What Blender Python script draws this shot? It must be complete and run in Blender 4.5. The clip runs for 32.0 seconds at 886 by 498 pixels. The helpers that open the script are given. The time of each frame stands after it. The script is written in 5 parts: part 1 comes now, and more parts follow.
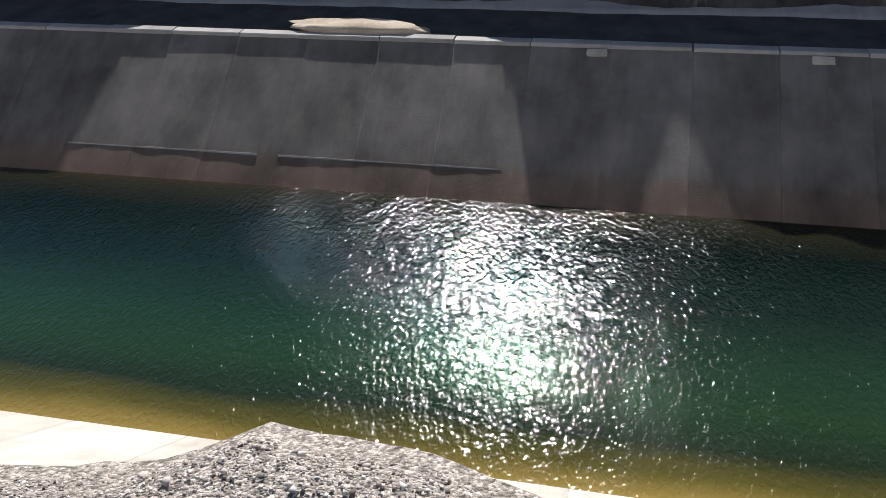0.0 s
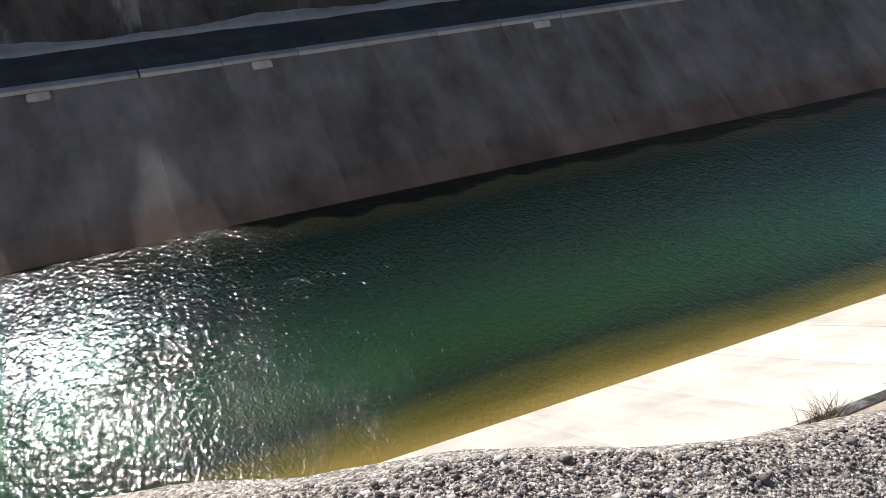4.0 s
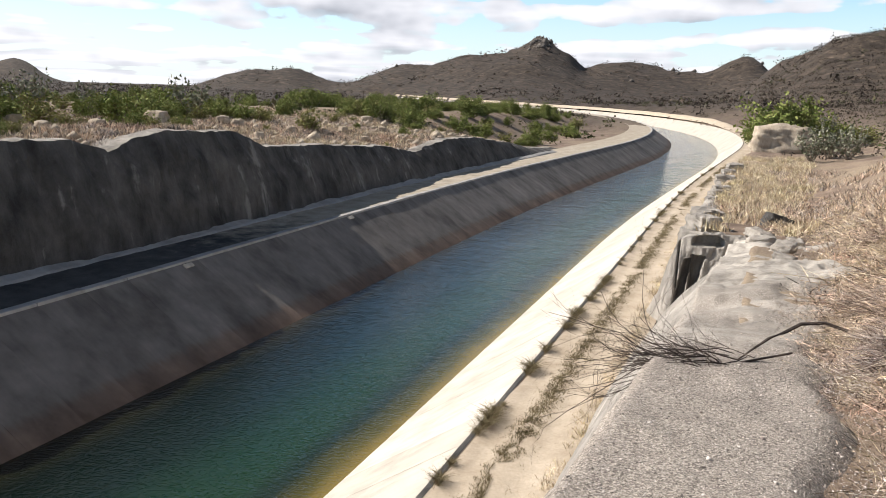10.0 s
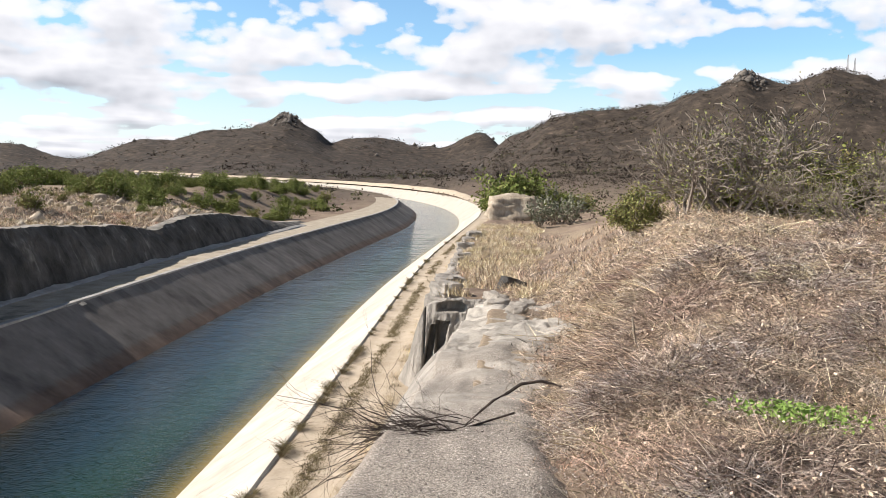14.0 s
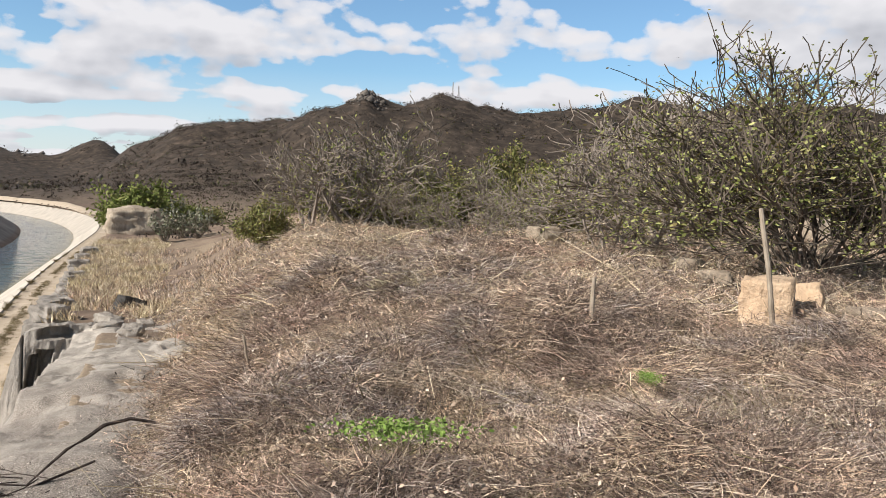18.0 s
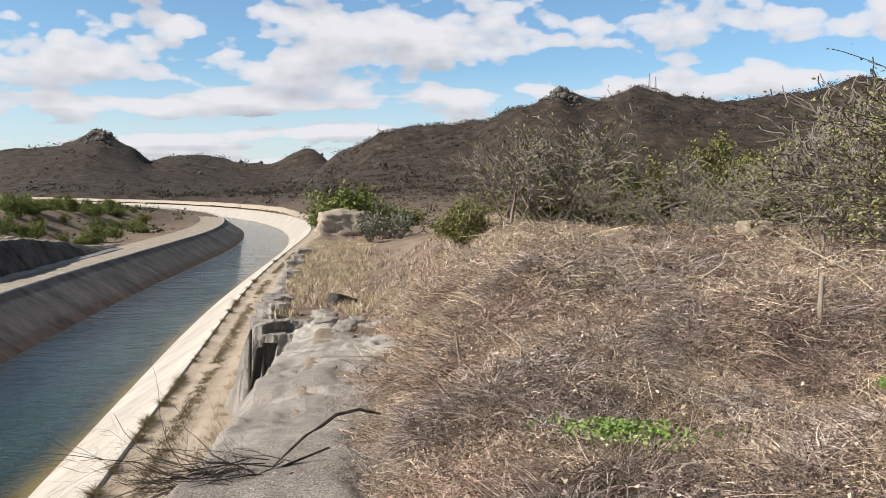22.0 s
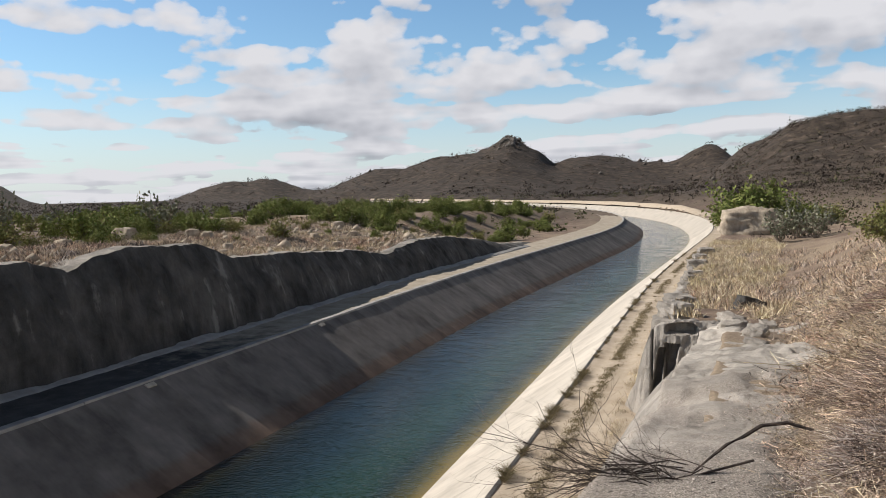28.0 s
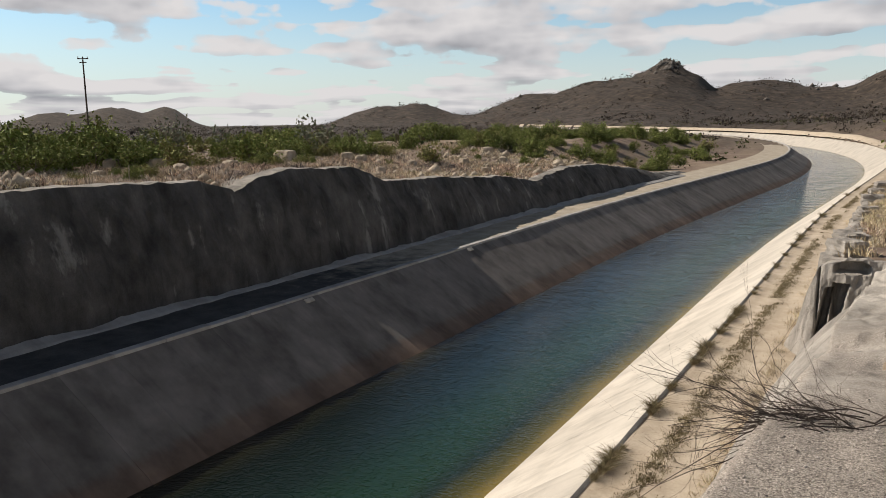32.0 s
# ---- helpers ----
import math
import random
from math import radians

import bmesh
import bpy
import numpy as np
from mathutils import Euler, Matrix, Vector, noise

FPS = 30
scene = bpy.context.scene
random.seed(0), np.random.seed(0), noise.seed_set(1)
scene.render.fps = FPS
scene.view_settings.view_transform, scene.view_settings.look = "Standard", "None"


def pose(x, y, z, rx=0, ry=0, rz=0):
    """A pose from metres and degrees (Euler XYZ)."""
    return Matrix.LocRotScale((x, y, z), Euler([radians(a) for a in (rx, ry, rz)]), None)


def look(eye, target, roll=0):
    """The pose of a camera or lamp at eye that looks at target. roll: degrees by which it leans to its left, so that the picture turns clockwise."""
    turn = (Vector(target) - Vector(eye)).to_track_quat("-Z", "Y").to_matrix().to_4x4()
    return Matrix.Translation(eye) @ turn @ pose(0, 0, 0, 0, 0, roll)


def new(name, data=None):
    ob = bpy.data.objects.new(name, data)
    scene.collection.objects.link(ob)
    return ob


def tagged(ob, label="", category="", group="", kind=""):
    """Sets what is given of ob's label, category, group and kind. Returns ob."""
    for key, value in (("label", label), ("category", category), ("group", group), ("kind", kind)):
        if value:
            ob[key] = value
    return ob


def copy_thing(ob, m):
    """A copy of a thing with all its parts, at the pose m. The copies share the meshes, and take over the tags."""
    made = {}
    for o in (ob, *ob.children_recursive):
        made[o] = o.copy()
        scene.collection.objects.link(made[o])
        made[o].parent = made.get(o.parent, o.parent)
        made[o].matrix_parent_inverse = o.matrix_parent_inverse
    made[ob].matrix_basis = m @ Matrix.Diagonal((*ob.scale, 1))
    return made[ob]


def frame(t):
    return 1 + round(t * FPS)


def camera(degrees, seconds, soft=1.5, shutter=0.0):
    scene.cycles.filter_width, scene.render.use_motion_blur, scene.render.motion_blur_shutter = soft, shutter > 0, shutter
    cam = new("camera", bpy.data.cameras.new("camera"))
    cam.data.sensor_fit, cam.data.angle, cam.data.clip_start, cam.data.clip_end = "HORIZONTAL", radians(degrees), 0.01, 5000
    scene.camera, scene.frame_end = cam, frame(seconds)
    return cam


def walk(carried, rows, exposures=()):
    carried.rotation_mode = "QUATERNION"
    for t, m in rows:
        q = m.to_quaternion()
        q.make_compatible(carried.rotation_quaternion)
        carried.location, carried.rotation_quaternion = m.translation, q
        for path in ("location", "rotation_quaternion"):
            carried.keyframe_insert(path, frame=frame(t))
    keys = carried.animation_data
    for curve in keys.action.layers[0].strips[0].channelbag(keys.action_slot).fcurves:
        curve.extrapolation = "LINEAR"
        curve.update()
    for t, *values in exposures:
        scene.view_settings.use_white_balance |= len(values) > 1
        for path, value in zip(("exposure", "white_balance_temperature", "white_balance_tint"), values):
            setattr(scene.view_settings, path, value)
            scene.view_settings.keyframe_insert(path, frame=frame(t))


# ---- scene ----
# A concrete water canal in dry scrub land, seen from the top of the rock cut beside it.
# Canal runs along +y, water level z = 0.

# ---- camera ----
cam = camera(57.5, 32.0, soft=0.85)
ROWS = [
    (0, -1.231, -1.597, 12.734, 103.14, -32.43, -2.36),
    (0.5, -1.067, -1.693, 12.809, 97.81, -32.61, -1.62),
    (1, -1.044, -1.693, 12.815, 93.65, -32.64, -1.22),
    (1.5, -1.062, -1.696, 12.810, 89.60, -32.81, -0.60),
    (2, -1.073, -1.711, 12.808, 83.68, -32.79, -0.13),
    (2.5, -1.084, -1.676, 12.789, 79.59, -32.63, -0.90),
    (4.5, -0.724, -0.370, 12.905, 59.78, -31.47, 0.12),
    (5, -0.686, -0.440, 12.989, 53.01, -30.90, 0.72),
    (5.5, -0.637, -0.503, 12.993, 47.00, -29.15, 2.24),
    (6, -0.612, -0.524, 13.012, 43.54, -26.96, 2.47),
    (6.5, -0.600, -0.539, 13.022, 39.76, -24.86, 2.68),
    (7, -0.597, -0.546, 13.027, 36.52, -22.54, 2.76),
    (7.5, -0.608, -0.524, 13.015, 33.83, -19.95, 2.65),
    (8, -0.601, -0.533, 13.019, 30.43, -16.78, 2.64),
    (8.5, -0.599, -0.539, 13.023, 26.81, -15.50, 1.98),
    (9, -0.477, -0.156, 13.124, 24.49, -14.31, 2.03),
    (9.5, -0.409, 0.012, 13.324, 22.65, -12.78, 1.69),
    (10, -0.344, -0.017, 13.355, 20.68, -11.29, 1.74),
    (10.5, -0.308, -0.094, 13.363, 18.10, -9.91, 1.84),
    (11, -0.253, -0.150, 13.420, 15.97, -8.93, 1.39),
    (11.5, -0.232, -0.058, 13.405, 13.65, -7.88, 1.39),
    (12, -0.197, 0.008, 13.431, 11.04, -7.63, 1.17),
    (12.5, -0.140, 0.044, 13.427, 8.63, -7.22, 1.17),
    (13, -0.109, 0.046, 13.362, 6.46, -6.55, 1.21),
    (13.5, -0.128, 0.008, 13.404, 5.12, -6.09, 1.21),
    (15.5, 0.265, 0.915, 13.347, -4.97, -4.81, 1.10),
    (16, 0.297, 0.917, 13.328, -8.51, -4.69, 1.07),
    (16.5, 0.315, 0.861, 13.335, -13.12, -4.48, 1.24),
    (17, 0.296, 0.856, 13.342, -16.09, -4.33, 1.66),
    (17.5, 0.307, 0.870, 13.341, -17.54, -4.27, 1.69),
    (18, 0.378, 0.898, 13.330, -22.26, -4.10, 1.86),
    (18.5, 0.451, 0.911, 13.321, -26.55, -4.03, 1.92),
    (19, 0.490, 0.906, 13.328, -30.43, -3.86, 1.85),
    (19.5, 0.458, 0.899, 13.332, -30.35, -3.86, 1.53),
    (20, 0.351, 0.860, 13.340, -25.46, -4.01, 1.10),
    (20.5, 0.324, 0.861, 13.350, -20.85, -4.19, 0.73),
    (21, 0.281, 0.840, 13.360, -16.07, -4.31, 0.44),
    (21.5, 0.231, 0.856, 13.361, -12.73, -4.42, 0.33),
    (22, 0.187, 0.856, 13.353, -8.47, -4.48, 0.09),
    (22.5, 0.144, 0.864, 13.351, -4.86, -4.57, -0.05),
    (23, 0.118, 0.948, 13.313, -1.17, -4.56, -0.22),
    (23.5, 0.097, 0.977, 13.305, 2.21, -4.50, -0.35),
    (24, 0.075, 0.972, 13.300, 4.57, -4.42, -0.46),
    (24.5, 0.049, 0.940, 13.306, 7.00, -4.38, -0.47),
    (25, 0.021, 0.971, 13.311, 10.47, -4.38, -0.63),
    (25.5, 0.032, 0.986, 13.328, 12.17, -4.42, -1.01),
    (27.5, -0.029, 1.027, 13.312, 17.45, -4.19, -1.21),
    (28, -0.018, 0.999, 13.316, 19.31, -4.24, -1.39),
    (28.5, -0.006, 0.984, 13.327, 20.16, -4.33, -1.42),
    (29, 0.003, 0.971, 13.336, 20.35, -4.38, -1.53),
    (29.5, 0.018, 0.969, 13.324, 20.60, -4.52, -1.55),
    (30, 0.027, 0.938, 13.331, 21.16, -4.68, -1.53),
    (30.5, 0.009, 0.963, 13.304, 22.61, -5.29, -1.55),
    (31, -0.026, 0.973, 13.277, 24.53, -6.62, -1.41),
    (31.5, -0.063, 1.003, 13.254, 27.49, -7.70, -1.23),
    (32, -0.202, 1.030, 13.314, 29.85, -9.24, -0.96),
]
walk(cam, [(t, pose(x, y, z, 90 + pitch, 0, yaw) @ pose(0, 0, 0, 0, 0, roll)) for t, x, y, z, yaw, pitch, roll in ROWS],
     exposures=[(t, stops, warm, 13) for t, stops, warm in ((0.0, 0.52, 5950), (2.0, 0.52, 5700), (5.0, 0.62, 6150), (7.0, 0.68, 6300), (9.0, 0.63, 6400), (11.0, 0.62, 6350), (13.0, 0.72, 6400), (16.0, 0.36, 6500), (19.0, 0.32, 6450), (23.0, 0.27, 6350), (25.0, 0.18, 6300), (28.0, 0.15, 6400), (32.0, 0.10, 6750))])

# ---- light ----
SUN_AZ, SUN_EL = radians(-97.6), radians(38.0)
sun_way = Vector((math.sin(SUN_AZ) * math.cos(SUN_EL), math.cos(SUN_AZ) * math.cos(SUN_EL), math.sin(SUN_EL)))
sun = new("sun", bpy.data.lights.new("sun", "SUN"))
sun.data.energy, sun.data.angle, sun.data.color = 5.0, radians(0.55), (1.0, 0.93, 0.82)
sun.matrix_world = look(sun_way * 200, (0, 0, 0))


def tree_of(owner):
    owner.use_nodes = True
    t = owner.node_tree
    t.nodes.clear()
    return t


def put(t, kind, inputs=None, **props):
    n = t.nodes.new(kind)
    for k, v in props.items():
        setattr(n, k, v)
    for k, v in (inputs or {}).items():
        if isinstance(v, bpy.types.NodeSocket):
            t.links.new(v, n.inputs[k])
        else:
            n.inputs[k].default_value = v
    return n


def ramp(t, fac, stops):
    n = t.nodes.new("ShaderNodeValToRGB")
    t.links.new(fac, n.inputs[0])
    e = n.color_ramp.elements
    while len(e) < len(stops):
        e.new(0.5)
    for el, (pos, col) in zip(e, stops):
        el.position = pos
        el.color = (*col, 1) if len(col) == 3 else col
    return n.outputs[0]


def grey(*v):
    return tuple((p, (c, c, c)) for p, c in v)


def calc(t, op, a, b=0.0, c=0.0):
    n = t.nodes.new("ShaderNodeMath")
    n.operation = op
    for i, v in enumerate((a, b, c)):
        if isinstance(v, bpy.types.NodeSocket):
            t.links.new(v, n.inputs[i])
        else:
            n.inputs[i].default_value = v
    return n.outputs[0]


def mixed(t, fac, a, b, blend="MIX"):
    n = t.nodes.new("ShaderNodeMix")
    n.data_type, n.blend_type = "RGBA", blend
    for i, v in ((0, fac), (6, a), (7, b)):
        if isinstance(v, bpy.types.NodeSocket):
            t.links.new(v, n.inputs[i])
        else:
            n.inputs[i].default_value = (*v, 1) if isinstance(v, tuple) and len(v) == 3 else v
    return n.outputs[2]


def fuzz(t, vec, scale, detail=5.0, rough=0.55, warp=0.0):
    return put(t, "ShaderNodeTexNoise", {"Vector": vec, "Scale": scale, "Detail": detail, "Roughness": rough, "Distortion": warp}).outputs["Fac"]


def build_sky():
    w = bpy.data.worlds.new("sky")
    scene.world = w
    t = tree_of(w)
    sky = put(t, "ShaderNodeTexSky", sky_type="NISHITA", sun_disc=False, sun_elevation=SUN_EL, sun_rotation=SUN_AZ % (2 * math.pi),
              altitude=400.0, air_density=1.0, dust_density=0.6, ozone_density=1.5)
    where = put(t, "ShaderNodeTexCoord").outputs["Generated"]
    sep = put(t, "ShaderNodeSeparateXYZ", {0: where})
    x, y, z = sep.outputs
    up = calc(t, "ADD", calc(t, "MAXIMUM", z, 0.0), 0.085)
    flat = put(t, "ShaderNodeCombineXYZ", {0: calc(t, "DIVIDE", x, up), 1: calc(t, "DIVIDE", y, up), 2: 0.0}).outputs[0]
    round_ = put(t, "ShaderNodeCombineXYZ", {0: x, 1: y, 2: calc(t, "MULTIPLY", z, 1.7)}).outputs[0]

    def field(plan, ball):
        """Heaped clouds: drifts and cells on a level sheet, billows in the round."""
        drift = fuzz(t, plan, 0.70, 3.0, 0.5, 0.3)
        cell = put(t, "ShaderNodeTexVoronoi", {"Vector": plan, "Scale": 1.15, "Smoothness": 0.7}, feature="SMOOTH_F1").outputs["Distance"]
        total = calc(t, "ADD", calc(t, "MULTIPLY", drift, 0.80), calc(t, "MULTIPLY", calc(t, "SUBTRACT", 1.0, cell), 0.26))
        for scale, share in ((11.0, 0.17), (26.0, 0.10), (60.0, 0.045)):
            puff = put(t, "ShaderNodeTexVoronoi", {"Vector": ball, "Scale": scale, "Smoothness": 0.35}, feature="SMOOTH_F1").outputs["Distance"]
            total = calc(t, "ADD", total, calc(t, "MULTIPLY", calc(t, "SUBTRACT", 0.5, puff), share))
        return calc(t, "ADD", total, calc(t, "MULTIPLY", calc(t, "SUBTRACT", fuzz(t, ball, 22.0, 6.0, 0.6), 0.5), 0.12))

    cover = field(flat, round_)
    # the same clouds a little further up: where there is more of them above, the underside is grey
    lift = put(t, "ShaderNodeVectorMath", {0: flat, 1: (0.90, 0.90, 1.0)}, operation="MULTIPLY").outputs[0]
    lift_ball = put(t, "ShaderNodeVectorMath", {0: round_, 1: (0.0, 0.0, 0.035)}, operation="ADD").outputs[0]
    above = field(lift, lift_ball)
    low = calc(t, "MULTIPLY", ramp(t, z, grey((0.0, 0.75), (0.06, 0.45), (0.12, 0.5), (0.2, 0.72), (0.34, 0.6), (0.5, 0.1), (0.8, 0.0))), 0.12)
    mask = ramp(t, calc(t, "ADD", cover, low), grey((0.570, 0.0), (0.592, 0.75), (0.64, 1.0)))
    under = calc(t, "ADD", calc(t, "MULTIPLY", calc(t, "SUBTRACT", above, cover), 2.6), calc(t, "MULTIPLY", calc(t, "SUBTRACT", cover, 0.545), 1.7))
    body = ramp(t, calc(t, "ADD", under, 0.30), ((0.12, (1.06, 1.06, 1.06)), (0.42, (0.84, 0.855, 0.88)), (0.85, (0.50, 0.525, 0.565))))
    cloud = mixed(t, 1.0, body, (12.5, 12.6, 12.8), "MULTIPLY")
    haze = ramp(t, z, grey((0.0, 0.75), (0.14, 0.0)))
    air = mixed(t, haze, mixed(t, 1.0, sky.outputs[0], (1.75, 2.2, 2.35), "MULTIPLY"), (12.4, 13.0, 13.7))
    col = mixed(t, mask, air, cloud)
    # the sky deepens towards the zenith
    col = mixed(t, 1.0, col, ramp(t, z, grey((0.25, 1.0), (0.42, 0.55), (0.65, 0.30), (1.0, 0.25))), "MULTIPLY")
    bg = put(t, "ShaderNodeBackground", {"Color": col, "Strength": 0.05})
    put(t, "ShaderNodeOutputWorld", {"Surface": bg.outputs[0]})


build_sky()

# ---- materials ----


def material(name, build, rough=0.9, metal=0.0):
    """build(t, position) gives the colour socket, a height socket or None, and how many metres the height stands for."""
    m = bpy.data.materials.new(name)
    t = tree_of(m)
    pos = put(t, "ShaderNodeTexCoord").outputs["Object"]
    col, height, deep = build(t, pos)
    b = put(t, "ShaderNodeBsdfPrincipled", {"Roughness": rough, "Metallic": metal})
    if isinstance(col, tuple):
        b.inputs["Base Color"].default_value = (*col, 1)
    else:
        t.links.new(col, b.inputs["Base Color"])
    b.inputs["Specular IOR Level"].default_value = 0.25
    if height is not None:
        bump = put(t, "ShaderNodeBump", {"Height": height, "Distance": deep, "Strength": 1.0})
        t.links.new(bump.outputs[0], b.inputs["Normal"])
    put(t, "ShaderNodeOutputMaterial", {"Surface": b.outputs[0]})
    return m


def stretched(t, pos, sx, sy, sz):
    return put(t, "ShaderNodeMapping", {"Vector": pos, "Scale": (sx, sy, sz)}).outputs[0]


def geo(t):
    return put(t, "ShaderNodeNewGeometry")


def lucky(t):
    return put(t, "ShaderNodeObjectInfo").outputs["Random"]


def island(t):
    return geo(t).outputs["Random Per Island"]


def concrete(light, warm, tide=None):
    def build(t, pos):
        a = fuzz(t, pos, 0.5, 6, 0.6)
        streak = fuzz(t, stretched(t, pos, 0.25, 2.2, 0.25), 1.0, 5, 0.65)
        fine = fuzz(t, pos, 30.0, 4, 0.6)
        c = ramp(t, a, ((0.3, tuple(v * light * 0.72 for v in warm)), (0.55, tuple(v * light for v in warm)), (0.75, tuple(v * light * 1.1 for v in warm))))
        c = mixed(t, 0.28, c, ramp(t, streak, grey((0.32, 0.55), (0.55, 1.0), (0.7, 1.12))), "MULTIPLY")
        c = mixed(t, 0.35, c, ramp(t, fine, grey((0.3, 0.75), (0.7, 1.15))), "MULTIPLY")
        shade = calc(t, "ADD", 0.9, calc(t, "MULTIPLY", lucky(t), 0.2))
        c = mixed(t, 1.0, c, put(t, "ShaderNodeCombineColor", {0: shade, 1: shade, 2: shade}).outputs[0], "MULTIPLY")
        if tide:  # silt and algae left by the water on the lowest part
            zz = put(t, "ShaderNodeSeparateXYZ", {0: geo(t).outputs["Position"]}).outputs[2]
            wet = ramp(t, calc(t, "ADD", zz, calc(t, "MULTIPLY", calc(t, "SUBTRACT", streak, 0.5), 0.5)), grey((0.05, 1.0), (0.55, 0.75), (0.8, 0.0)))
            c = mixed(t, wet, c, mixed(t, 1.0, c, tide, "MULTIPLY"))
            blot = fuzz(t, stretched(t, geo(t).outputs["Position"], 0.5, 0.8, 0.5), 0.55, 5, 0.6)
            c = mixed(t, 0.8, c, ramp(t, blot, grey((0.32, 0.45), (0.5, 0.95), (0.68, 1.35))), "MULTIPLY")
        return c, calc(t, "ADD", fine, calc(t, "MULTIPLY", a, 2.0)), 0.012
    return build


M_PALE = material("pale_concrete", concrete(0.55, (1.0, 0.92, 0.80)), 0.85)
# same concrete as the right bank, darkened to stand in for shade
M_GREY = material("shaded_weathered_concrete", concrete(0.19, (1.0, 0.92, 0.85), (0.95, 0.74, 0.62)), 0.85)
M_KERB = material("kerb_concrete", concrete(0.38, (1.0, 0.97, 0.93)), 0.9)


def rock(dark, lightc, sheer, stained=False):
    def build(t, pos):
        a = fuzz(t, stretched(t, pos, 1, 1, sheer), 0.45, 7, 0.62)
        b = fuzz(t, stretched(t, pos, 1, 1, sheer * 0.4), 1.6, 6, 0.65, 0.6)
        f = fuzz(t, pos, 14, 5, 0.65)
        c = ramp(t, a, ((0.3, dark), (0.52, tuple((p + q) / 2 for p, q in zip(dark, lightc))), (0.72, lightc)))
        c = mixed(t, 0.7, c, ramp(t, b, grey((0.3, 0.55), (0.5, 0.95), (0.7, 1.2))), "MULTIPLY")
        c = mixed(t, 0.5, c, ramp(t, f, grey((0.3, 0.65), (0.7, 1.2))), "MULTIPLY")
        if stained:
            run = fuzz(t, stretched(t, pos, 1, 1, 0.10), 0.9, 6, 0.6)
            c = mixed(t, ramp(t, calc(t, "MULTIPLY", run, calc(t, "ADD", a, 0.5)), grey((0.62, 0.0), (0.72, 0.75))), c, (0.26, 0.25, 0.235))
        h = calc(t, "ADD", calc(t, "MULTIPLY", b, 1.0), calc(t, "MULTIPLY", f, 0.25))
        return c, h, 0.18
    return build


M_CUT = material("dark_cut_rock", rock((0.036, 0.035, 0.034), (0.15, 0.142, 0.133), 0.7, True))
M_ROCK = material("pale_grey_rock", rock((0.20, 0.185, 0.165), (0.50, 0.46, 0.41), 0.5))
M_SHELF = material("pale_rock_shelf", rock((0.26, 0.235, 0.205), (0.66, 0.61, 0.54), 0.9))
M_BOULDER = material("buff_boulder", rock((0.30, 0.24, 0.18), (0.62, 0.54, 0.43), 0.9))


def ground_build(t, pos):
    far = put(t, "ShaderNodeVectorMath", {0: pos}, operation="LENGTH").outputs["Value"]
    a = fuzz(t, pos, 0.06, 6, 0.6)
    b = fuzz(t, pos, 0.5, 6, 0.65)
    f = fuzz(t, pos, 9.0, 5, 0.7)
    dirt = ramp(t, b, ((0.3, (0.105, 0.075, 0.058)), (0.5, (0.19, 0.14, 0.108)), (0.7, (0.33, 0.255, 0.195))))
    straw = ramp(t, f, ((0.3, (0.17, 0.13, 0.092)), (0.55, (0.31, 0.245, 0.175)), (0.75, (0.43, 0.355, 0.26))))
    c = mixed(t, ramp(t, a, grey((0.42, 0.0), (0.58, 1.0))), dirt, straw)
    scrub = ramp(t, fuzz(t, pos, 0.12, 7, 0.75), ((0.33, (0.020, 0.017, 0.014)), (0.48, (0.043, 0.034, 0.027)), (0.60, (0.080, 0.062, 0.048)), (0.72, (0.19, 0.15, 0.115))))
    reach = calc(t, "ADD", calc(t, "DIVIDE", far, 1000.0), calc(t, "MULTIPLY", calc(t, "SUBTRACT", a, 0.5), 0.25))
    c = mixed(t, ramp(t, reach, grey((0.16, 0.0), (0.36, 0.85), (0.5, 1.0))), c, scrub)
    return c, calc(t, "ADD", f, b), 0.06


M_GROUND = material("dry_ground", ground_build, 0.95)


def gravel_build(t, pos):
    cell = put(t, "ShaderNodeTexVoronoi", {"Vector": pos, "Scale": 115.0})
    b = fuzz(t, pos, 0.8, 5, 0.6)
    clod = fuzz(t, pos, 38.0, 4, 0.7)
    c = ramp(t, cell.outputs["Color"], ((0.1, (0.17, 0.150, 0.130)), (0.5, (0.39, 0.342, 0.295)), (0.9, (0.66, 0.59, 0.52))))
    c = mixed(t, 0.6, c, ramp(t, b, grey((0.3, 0.75), (0.7, 1.15))), "MULTIPLY")
    # hollows between stones painted darker, as the gaps lie in shade
    c = mixed(t, 1.0, c, ramp(t, clod, grey((0.36, 0.45), (0.5, 0.95), (0.66, 1.2))), "MULTIPLY")
    h = calc(t, "ADD", clod, calc(t, "MULTIPLY", cell.outputs["Distance"], -0.35))
    return c, h, 0.022


M_GRAVEL = material("crushed_gravel", gravel_build, 0.95)


def bank_build(t, pos):
    """Gravel by the camera, bare dusty rock further on, gravel again in its hollows."""
    loose, h1, _ = gravel_build(t, pos)
    bare, h2, _ = rock((0.26, 0.235, 0.205), (0.68, 0.63, 0.56), 0.9)(t, pos)
    y = put(t, "ShaderNodeSeparateXYZ", {0: pos}).outputs[1]
    patch = fuzz(t, stretched(t, pos, 1.0, 0.6, 1.0), 0.55, 6, 0.65)
    share = ramp(t, calc(t, "ADD", calc(t, "DIVIDE", y, 40.0), calc(t, "MULTIPLY", calc(t, "SUBTRACT", patch, 0.5), 0.75)), grey((0.28, 0.0), (0.44, 1.0)))
    return mixed(t, share, loose, bare), calc(t, "ADD", h1, calc(t, "MULTIPLY", h2, calc(t, "MULTIPLY", share, 2.0))), 0.022


M_BANK = material("gravel_and_bare_rock", bank_build, 0.95)


